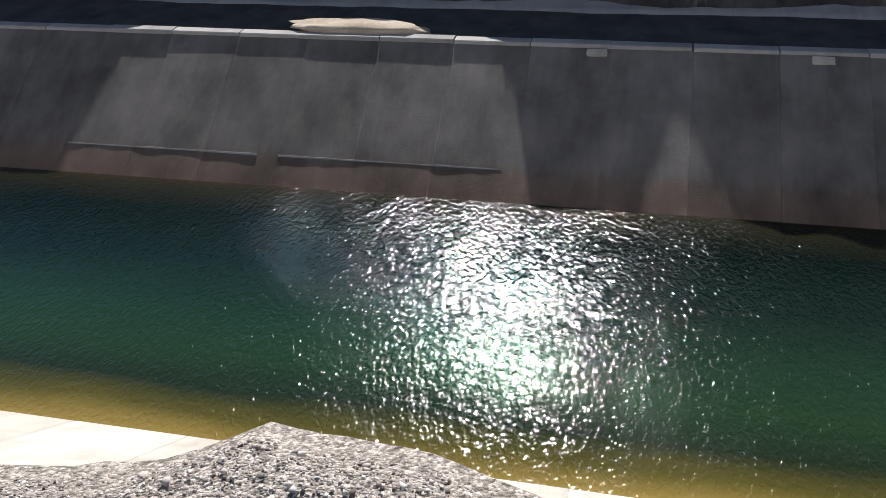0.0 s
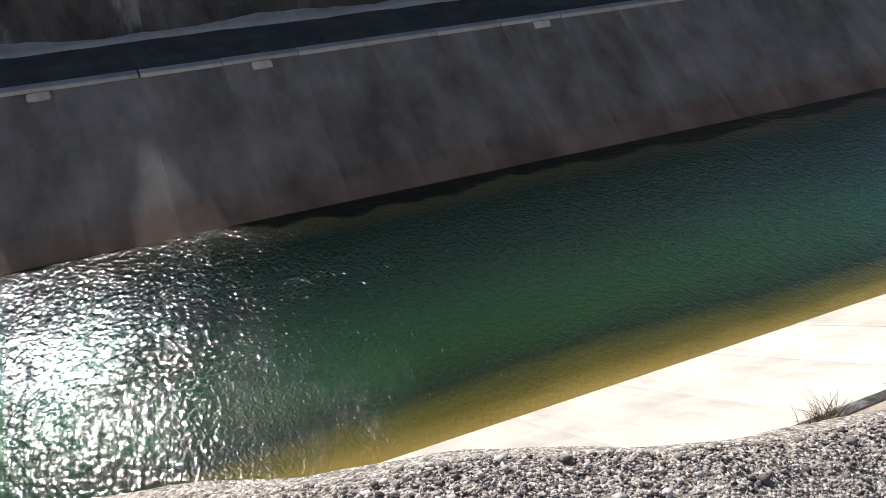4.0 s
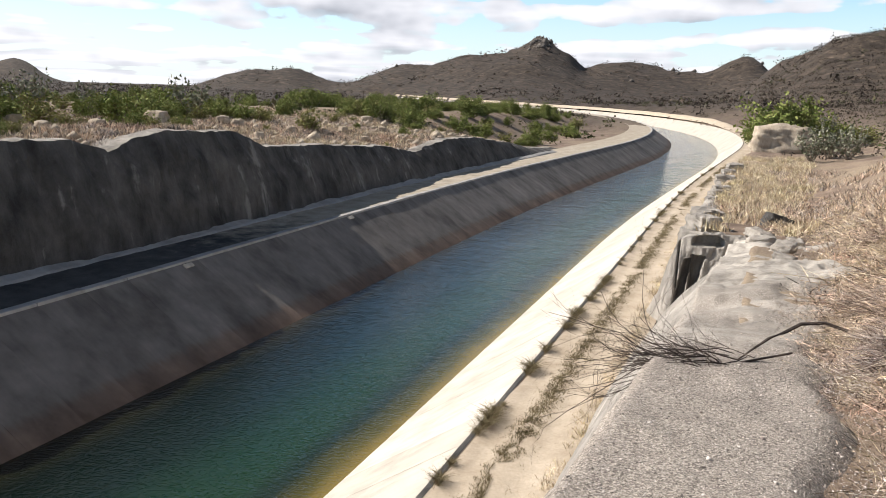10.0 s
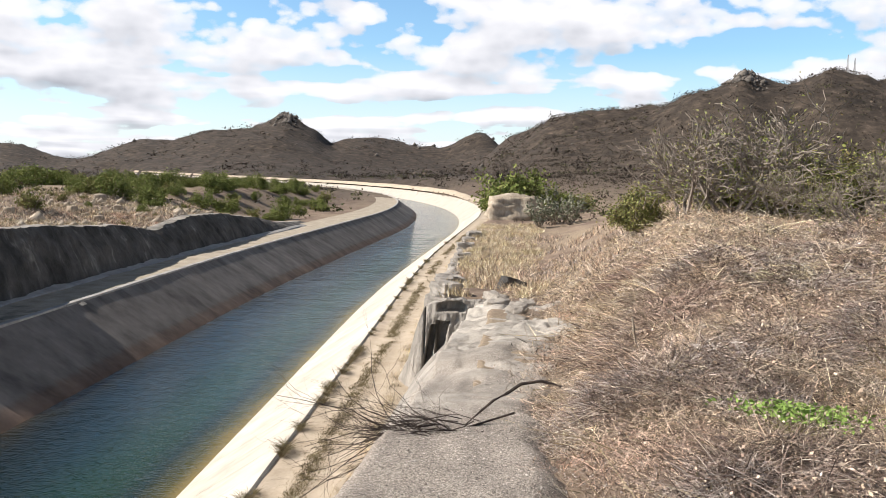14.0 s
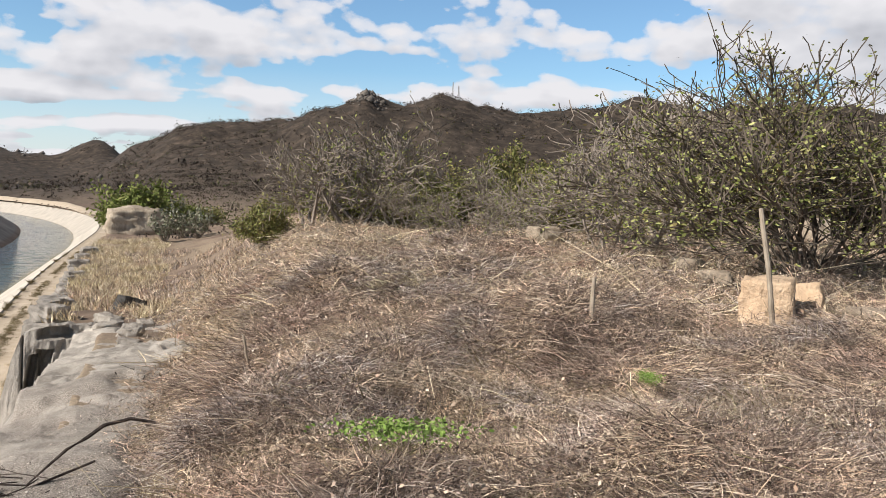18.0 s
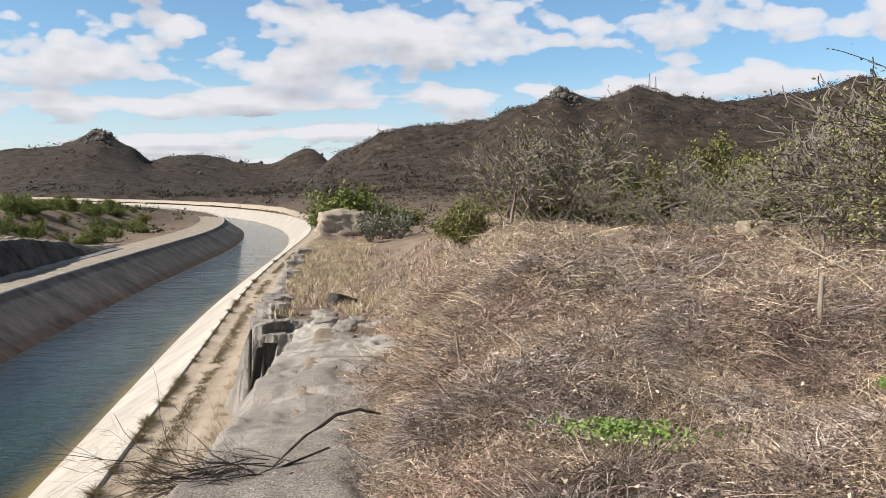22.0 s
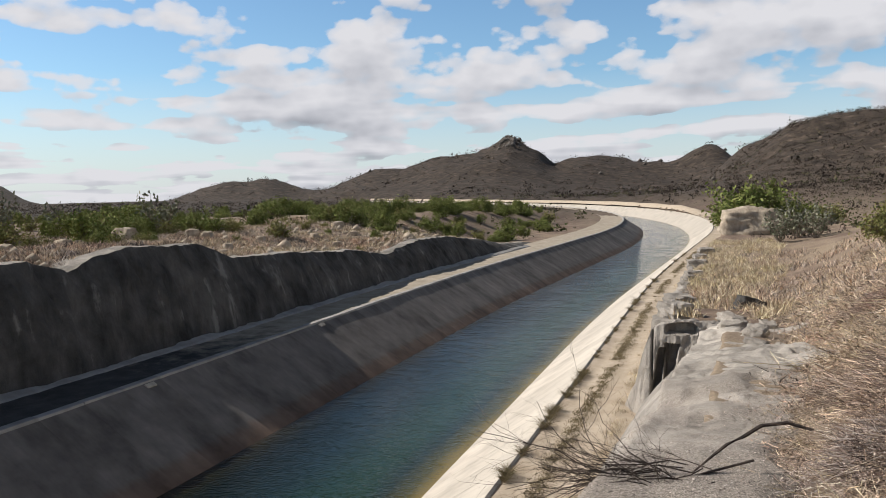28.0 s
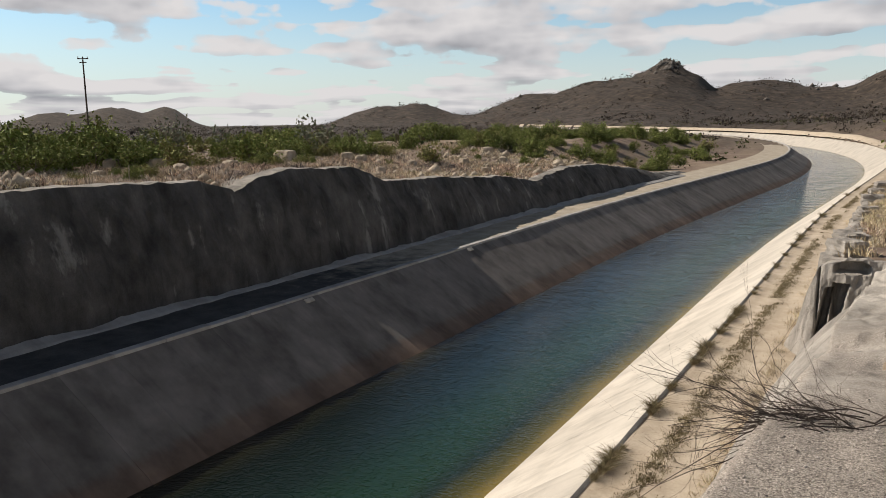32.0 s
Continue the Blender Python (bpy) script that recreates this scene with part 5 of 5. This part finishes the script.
def outcrop():
    """One leaning rock face with two open clefts and a hollow under its brow."""
    xs, rows, verts = np.linspace(-4.4, 1.2, 120), 96, []

    def notch(v, a, b, soft=0.05):
        return float(ease(a - soft, a + soft, v) * ease(b + soft, b - soft, v))

    for x in xs:
        top = float(np.interp(x, [-4.4, -3.75, -3.4, -3.05, -2.0, -1.0, 0.2, 1.2], [3.2, 4.6, 6.0, 7.0, 7.42, 7.36, 7.25, 7.3])) + 0.10 * noise.fractal(Vector((x * 1.7, 4, 0)), 0.8, 2, 3)
        for k in range(rows + 9):
            v = min(1.0, k / rows)
            z = 2.9 + (top - 2.9) * v
            y = 36.15 + (z - 5.0) * 0.36 + 1.3 * max(0.0, -3.1 - x) ** 1.5 + 0.35 * max(0.0, x + 0.6)
            y += 0.22 * noise.fractal(Vector((x * 0.9, z * 0.5, 2)), 0.9, 2, 4) + 0.14 * abs(noise.noise(Vector((x * 2.6 - z * 0.5, z * 0.5, 7))))
            w = 0.04 * noise.noise(Vector((x * 3, z * 3, 1)))
            right = -2.38 + (z - 3.98) / 2.6 * 0.55
            y += 1.15 * notch(x + w, -2.46, right) * notch(z + w, 3.9, 6.42)
            y += 0.95 * notch(x + w, -3.0 + (z - 4.35) * 0.16, -2.66 + (z - 4.4) * 0.10) * notch(z + w, 4.3, 6.2)
            brow = 7.0 + 0.30 * math.cos((x + 1.8) * 1.6)
            y += 0.7 * notch(x, -2.4, -1.2, 0.1) * notch(z + w, 6.84, min(brow, top - 0.08))
            y += 0.25 * notch(x, -3.02, -2.96, 0.03) * notch(z, 3.6, 7.2)
            if k > rows:
                e = (k - rows) / 8
                y += 2.6 * e
                z += 0.10 * e + 0.10 * noise.fractal(Vector((x * 1.2, y * 1.2, 9)), 0.8, 2, 3) - 0.9 * e * e
            verts.append((x, y, z))
    ob = link_mesh("rock_outcrop", verts, grid_faces(len(xs), rows + 9), M_OUT)
    return tagged(ob, "jointed pale grey rock outcrop with dark open clefts", "rock outcrop")


outcrop()
for k, (x, y, s, m) in enumerate(((-0.9, 33.2, 0.9, M_SHELF), (0.3, 30.6, 0.7, M_SHELF), (-0.6, 29.2, 0.6, M_ROCK), (0.9, 28.0, 0.8, M_SHELF), (1.5, 33.6, 0.7, M_SHELF), (0.2, 35.4, 0.9, M_SHELF), (0.8, 24.6, 0.5, M_ROCK))):
    stone("ledge_stone", 120 + k, x, y, (1.3 * s, 0.8 * s, 0.5 * s), 25 * k, m, "pale broken rock slab on the shelf", "shelf slabs", 0.26, 0.6, -0.02, (6, -5))

# -- stones of the field --
BUFF = "buff blasted rock block in the dead brush"
stone("rock_block", 1, 10.35, 11.1, (1.1, 0.8, 0.85), 42, M_BUFF, "squared buff rock block beside a leaning post", "field rocks", 0.14, 0.9, -0.05, cuts=10)
stone("rock_slab", 2, 11.45, 11.55, (0.95, 0.4, 0.6), 130, M_BUFF, "pale slab leaning behind the rock block", "field rocks", 0.12, 0.85, -0.05, (25, 10))
stone("rock_slab", 3, 11.75, 10.15, (1.0, 0.6, 0.36), 140, M_BOULDER, BUFF, "field rocks", 0.16, 0.6, 0.0)
for k, (x, y, s) in enumerate(((15.5, 27.8, 1.0), (20.9, 30.7, 0.7), (18.3, 39.8, 1.1), (14.4, 18.1, 0.7), (13.2, 15.6, 0.6), (39.6, 25.0, 1.6), (36.5, 26.4, 1.2), (42.5, 24.5, 1.8), (27.0, 22.0, 0.8), (33.0, 31.0, 1.5), (17.0, 29.5, 0.6))):
    stone("rock_slab", 30 + k, x, y, (1.1 * s, 0.9 * s, 0.75 * s), 37 * k, M_BOULDER, BUFF, "field rocks", 0.2, 0.7, -0.05)
stone("boulder", 50, 3.6, 126.5, (8.2, 5.0, 4.4), 10, M_BOULDER, "large pale rounded boulder at the canal bend", "", 0.34, 0.4, -0.4, cuts=10)
stone("boulder", 51, 8.2, 128.5, (5.0, 4.0, 2.6), 30, M_BOULDER, "pale boulder half hidden in dry grass", "", 0.3, 0.45, -0.3)
rim_rnd = random.Random(44)
for k in range(22):
    y = 40 + 3.1 * k + rim_rnd.uniform(-1, 1)
    s = rim_rnd.uniform(0.6, 1.5)
    stone("edge_rock", 140 + k % 6, float(edge_x(y)) + rim_rnd.uniform(-0.2, 1.0), y, (1.0 * s, 1.5 * s, 0.7 * s), rim_rnd.uniform(0, 180), M_ROCK, "grey weathered rock along the slope's edge", "rocks along the edge", 0.2, 0.7, -0.12, cuts=4)
stone("brown_rock", 52, 1.05, 44.6, (1.3, 0.9, 0.8), 25, M_CUT, "dark brown split rock on the straw slope", "", 0.2, 0.8, -0.05, (0, 18))
for k, (x, y, s) in enumerate(((-61.3, 72.1, 1.9), (-56.2, 76.8, 1.3), (-54.4, 77.0, 1.2), (-64.3, 60.9, 1.4), (-51.7, 104.0, 1.4), (-68.5, 60.0, 1.5), (-73, 58, 1.6), (-60, 62, 1.2), (-47, 70, 0.8), (-44, 88, 0.9), (-58.5, 54, 1.3), (-42, 62, 0.7), (-66, 66, 1.1), (-63, 67, 0.9), (-70, 64, 1.2), (-55, 66, 0.9), (-50, 81, 0.9), (-48, 90, 1.0), (-46, 97, 0.8), (-44, 108, 0.9), (-43, 114, 0.8), (-40, 104, 0.7), (-39, 90, 0.6), (-39, 76, 0.6), (-76, 62, 1.3), (-52, 58, 0.7), (-47, 50, 0.6), (-62, 48, 1.0))):
    stone("plateau_rock", 60 + k, x, y, (1.1 * s, 0.9 * s, 0.8 * s), 51 * k, M_BOULDER, "weathered tan rock lying in straw grass", "plateau rocks", 0.2, 0.6, -0.06)


# -- posts --
def post(x, y, tall, lean, turn, radius, seed, label, name="fence_post"):
    rnd = random.Random(seed)
    path, p = [], Vector((0, 0, -0.2))
    for i in range(8):
        path.append((p.copy(), radius * (1 - 0.25 * i / 7) * rnd.uniform(0.9, 1.1)))
        p += Vector((rnd.uniform(-0.012, 0.012), rnd.uniform(-0.012, 0.012), (tall + 0.2) / 7))
    v, f = tubes(path and [path], 8)
    n = len(v)
    f.append(tuple(range(n - 8, n)))
    ob = link_mesh(name, v, f, M_POST)
    ob.matrix_basis = pose(x, y, float(land(x, y)), 0, lean, turn)
    return tagged(ob, label, "post", "old fence posts")


post(9.5, 10.05, 1.95, 0, 0, 0.045, 1, "leaning weathered wooden fence post before a rock block").matrix_basis = pose(9.5, 10.05, 11.3, -5.5, -6.5, 0)
post(5.7, 9.15, 1.05, 2, 40, 0.035, 2, "short grey wooden stake wrapped in dead vines")
post(17.8, 12.5, 1.75, 3, 130, 0.05, 3, "weathered wooden fence post in the dry field")
post(2.1, 11.75, 0.62, -9, 0, 0.02, 4, "thin broken stick standing in the brush", "stick")
for k, (x, y) in enumerate(((-42.1, 32.9), (-39.4, 32.8), (-36.95, 33.8))):
    post(x, y, 1.15, 1, 30 * k, 0.035, 10 + k, "thin fence post on the rock cut's crest")


def utility_pole(x, y, tall, turn, label):
    root = tagged(new("utility_pole"), label, "utility pole", "utility poles")
    z = float(land(x, y))
    root.matrix_basis = pose(x, y, z, 0, 0, turn)
    shaft = [(Vector((0, 0, -0.5 + (tall + 0.5) * i / 5)), 0.19 - 0.015 * i) for i in range(6)]
    v, f = tubes([shaft], 10)
    link_mesh("shaft", v, f, M_DARKBARK, root)
    for dz in (0.25, 0.9):
        bm = bmesh.new()
        bmesh.ops.create_cube(bm, size=1.0, matrix=Matrix.Translation((0, 0, tall - dz)) @ Matrix.Diagonal((1.9 if dz < 0.5 else 1.2, 0.14, 0.16, 1)))
        bmesh.ops.bevel(bm, geom=bm.edges[:], offset=0.015, segments=1, affect="EDGES")
        me = bpy.data.meshes.new("crossarm")
        bm.to_mesh(me)
        bm.free()
        me.materials.append(M_DARKBARK)
        ob = new("crossarm", me)
        ob.parent = root
    for dx in (-0.8, 0.0, 0.8):
        v, f = tubes([[(Vector((dx, 0, tall - 0.17)), 0.04), (Vector((dx, 0, tall - 0.05)), 0.08), (Vector((dx, 0, tall + 0.12)), 0.05)]], 8)
        link_mesh("insulator", v, f, M_KERB, root)
    return root


utility_pole(-127.0, 96.0, 16.3, 35, "tall wooden utility pole with a crossarm on the plain")
utility_pole(-150.0, 300.0, 8.0, 20, "distant wooden utility pole among green bushes")


def mast(az, dist, tall):
    x, y = dist * math.sin(radians(az)), dist * math.cos(radians(az))
    root = tagged(new("radio_mast"), "thin lattice radio mast on the hilltop", "radio mast", "radio masts")
    root.matrix_basis = pose(x, y, float(land(x, y)), 0, 0, 0)
    legs = [[(Vector((0.9 * math.cos(a), 0.9 * math.sin(a), -1)), 0.16), (Vector((0.25 * math.cos(a), 0.25 * math.sin(a), tall)), 0.12)] for a in (0, 2.1, 4.2)]
    for leg in legs:
        link_mesh("leg", *tubes([leg], 5), M_KERB, root)
    for k in range(6):
        z, w = tall * (k + 0.5) / 6, 0.9 - 0.65 * (k + 0.5) / 6
        ring = [(Vector((w * math.cos(a), w * math.sin(a), z)), 0.08) for a in (0, 2.1, 4.2, 6.283)]
        link_mesh("brace", *tubes([ring], 4), M_KERB, root)


mast(22.6, 596, 11)
mast(23.0, 598, 12)


# -- scrub of the plain and the hills --
def build_scrub():
    rng = np.random.default_rng(17)

    def clumps(name, n, a0, a1, r0, r1, power, size, per, mat, label, keep=None):
        a = np.radians(rng.uniform(a0, a1, n))
        r = r0 + (r1 - r0) * rng.random(n) ** power
        x, y = r * np.sin(a), r * np.cos(a)
        d, s = across(x, y)
        ok = np.abs(d) > 19
        if keep is not None:
            ok &= keep(x, y)
        x, y, r = x[ok], y[ok], r[ok]
        n = len(x)
        big = size * rng.lognormal(-0.12, 0.4, n) * (0.75 + r / 1500)
        c = np.stack([x, y, land(x, y)], -1)
        o = rng.normal(size=(n, per, 3)) * (0.55, 0.55, 0.36)
        o[..., 2] = np.abs(o[..., 2]) + 0.05
        p = (c[:, None] + o * big[:, None, None]).reshape(-1, 3)
        v, f = flakes(rng, p, np.repeat(big, per) * 0.40 * rng.uniform(0.6, 1.2, n * per))
        tagged(mesh_np(name, v, f, mat), label, "scrub", kind="stuff")

    clumps("hill_scrub", 11000, -62, 68, 330, 1500, 1.3, 2.0, 16, M_SCRUB, "dark leafless scrub covering the hills")
    clumps("hill_scrub", 15000, 0, 68, 300, 660, 0.85, 1.3, 14, M_SCRUB, "dark leafless scrub on the hill's flank")
    clumps("plain_scrub", 2600, -4, 60, 110, 330, 1.0, 1.3, 14, M_SCRUB, "grey-brown scrub behind the field", lambda x, y: bumps(x * 0.03, y * 0.03, 89, 2) > -0.15)
    clumps("plain_scrub", 4600, -64, 66, 120, 620, 1.1, 1.5, 16, M_SCRUBG, "low green and brown scrub on the plain", lambda x, y: (bumps(x * 0.015, y * 0.015, 88, 2) > -0.1) & ((across(x, y)[0] > 0) | (np.hypot(x, y) < 300)))
    # pale boulders strewn on the hills
    n = 1500
    a, r = np.radians(rng.uniform(-36, 66, n)), rng.uniform(330, 1150, n)
    k = n // 8  # bare rock of the two knolls
    a[:k], r[:k] = np.radians(rng.normal(-14.4, 0.45, k)), rng.normal(1065, 28, k)
    a[k:2 * k], r[k:2 * k] = np.radians(rng.normal(16.7, 0.6, k)), rng.normal(535, 14, k)
    x, y = r * np.sin(a), r * np.cos(a)
    z = land(x, y)
    ok = (z > 14) & ((bumps(x * 0.02, y * 0.02, 123, 2) > 0.12) | (np.arange(n) < 2 * k))
    x, y, z, r = x[ok], y[ok], z[ok], r[ok]
    n = len(x)
    octa = np.array([(1, 0, 0), (0, 1, 0), (-1, 0, 0), (0, -1, 0), (0.2, 0.1, 0.9), (0, 0, -0.6)], float)
    tri = np.array([(0, 1, 4), (1, 2, 4), (2, 3, 4), (3, 0, 4), (1, 0, 5), (2, 1, 5), (3, 2, 5), (0, 3, 5)])
    size = rng.lognormal(0.05, 0.5, n) * (0.5 + r / 1100)
    v = octa[None] * rng.uniform(0.6, 1.4, (n, 6, 3)) * size[:, None, None] + np.stack([x, y, z + size * 0.2], -1)[:, None]
    tagged(mesh_np("hill_boulders", v.reshape(-1, 3), (tri[None] + (np.arange(n) * 6)[:, None, None]).reshape(-1, 3), M_KNOLL), "grey boulders strewn over the hills", "boulders", kind="stuff")


build_scrub()


def plateau_rubble():
    """Small tan stones strewn behind the crest of the far cut."""
    rng = np.random.default_rng(71)
    n = 5200
    x, y = -36.9 - 42 * rng.random(n) ** 1.5, rng.uniform(6, 128, n)
    keep = bumps(x * 0.12, y * 0.12, 131, 3) > -0.22
    x, y = x[keep], y[keep]
    n = len(x)
    size = rng.lognormal(-1.75, 0.5, n)
    octa = np.array([(1, 0, 0), (0, 1, 0), (-1, 0, 0), (0, -1, 0), (0.2, 0.1, 0.8), (0, 0, -0.6)], float)
    tri = np.array([(0, 1, 4), (1, 2, 4), (2, 3, 4), (3, 0, 4), (1, 0, 5), (2, 1, 5), (3, 2, 5), (0, 3, 5)])
    v = octa[None] * rng.uniform(0.5, 1.4, (n, 6, 3)) * size[:, None, None] + np.stack([x, y, land(x, y) + size * 0.25], -1)[:, None]
    tagged(mesh_np("plateau_rubble", v.reshape(-1, 3), (tri[None] + (np.arange(n) * 6)[:, None, None]).reshape(-1, 3), M_BOULDER), "small tan stones strewn over the dry plateau", "rubble", kind="stuff")


plateau_rubble()

# -- on the left berm: sunlit spoil heap, pale stones --
stone("spoil_mound", 90, -29.9, -11.2, (1.3, 4.6, 0.5), 0, M_TRACK, "low mound of pale sandy spoil beside the kerb", "", 0.25, 0.2, 0.0).location.z = 3.38
for k, y in enumerate((-2.3, 16.4, 35.6, 54.9, 5.0)):
    me = stone_mesh("marker_stone", 95 + k, (0.28, 0.7, 0.12), 0.06, 0.9, 2)
    me.materials.append(M_PALE)
    ob = tagged(new("marker_stone", me), "pale painted concrete marker on the canal bank's rim", "marker", "rim markers")
    ob.matrix_basis = pose(-28.75, y, 3.30, 0, 34, 0)
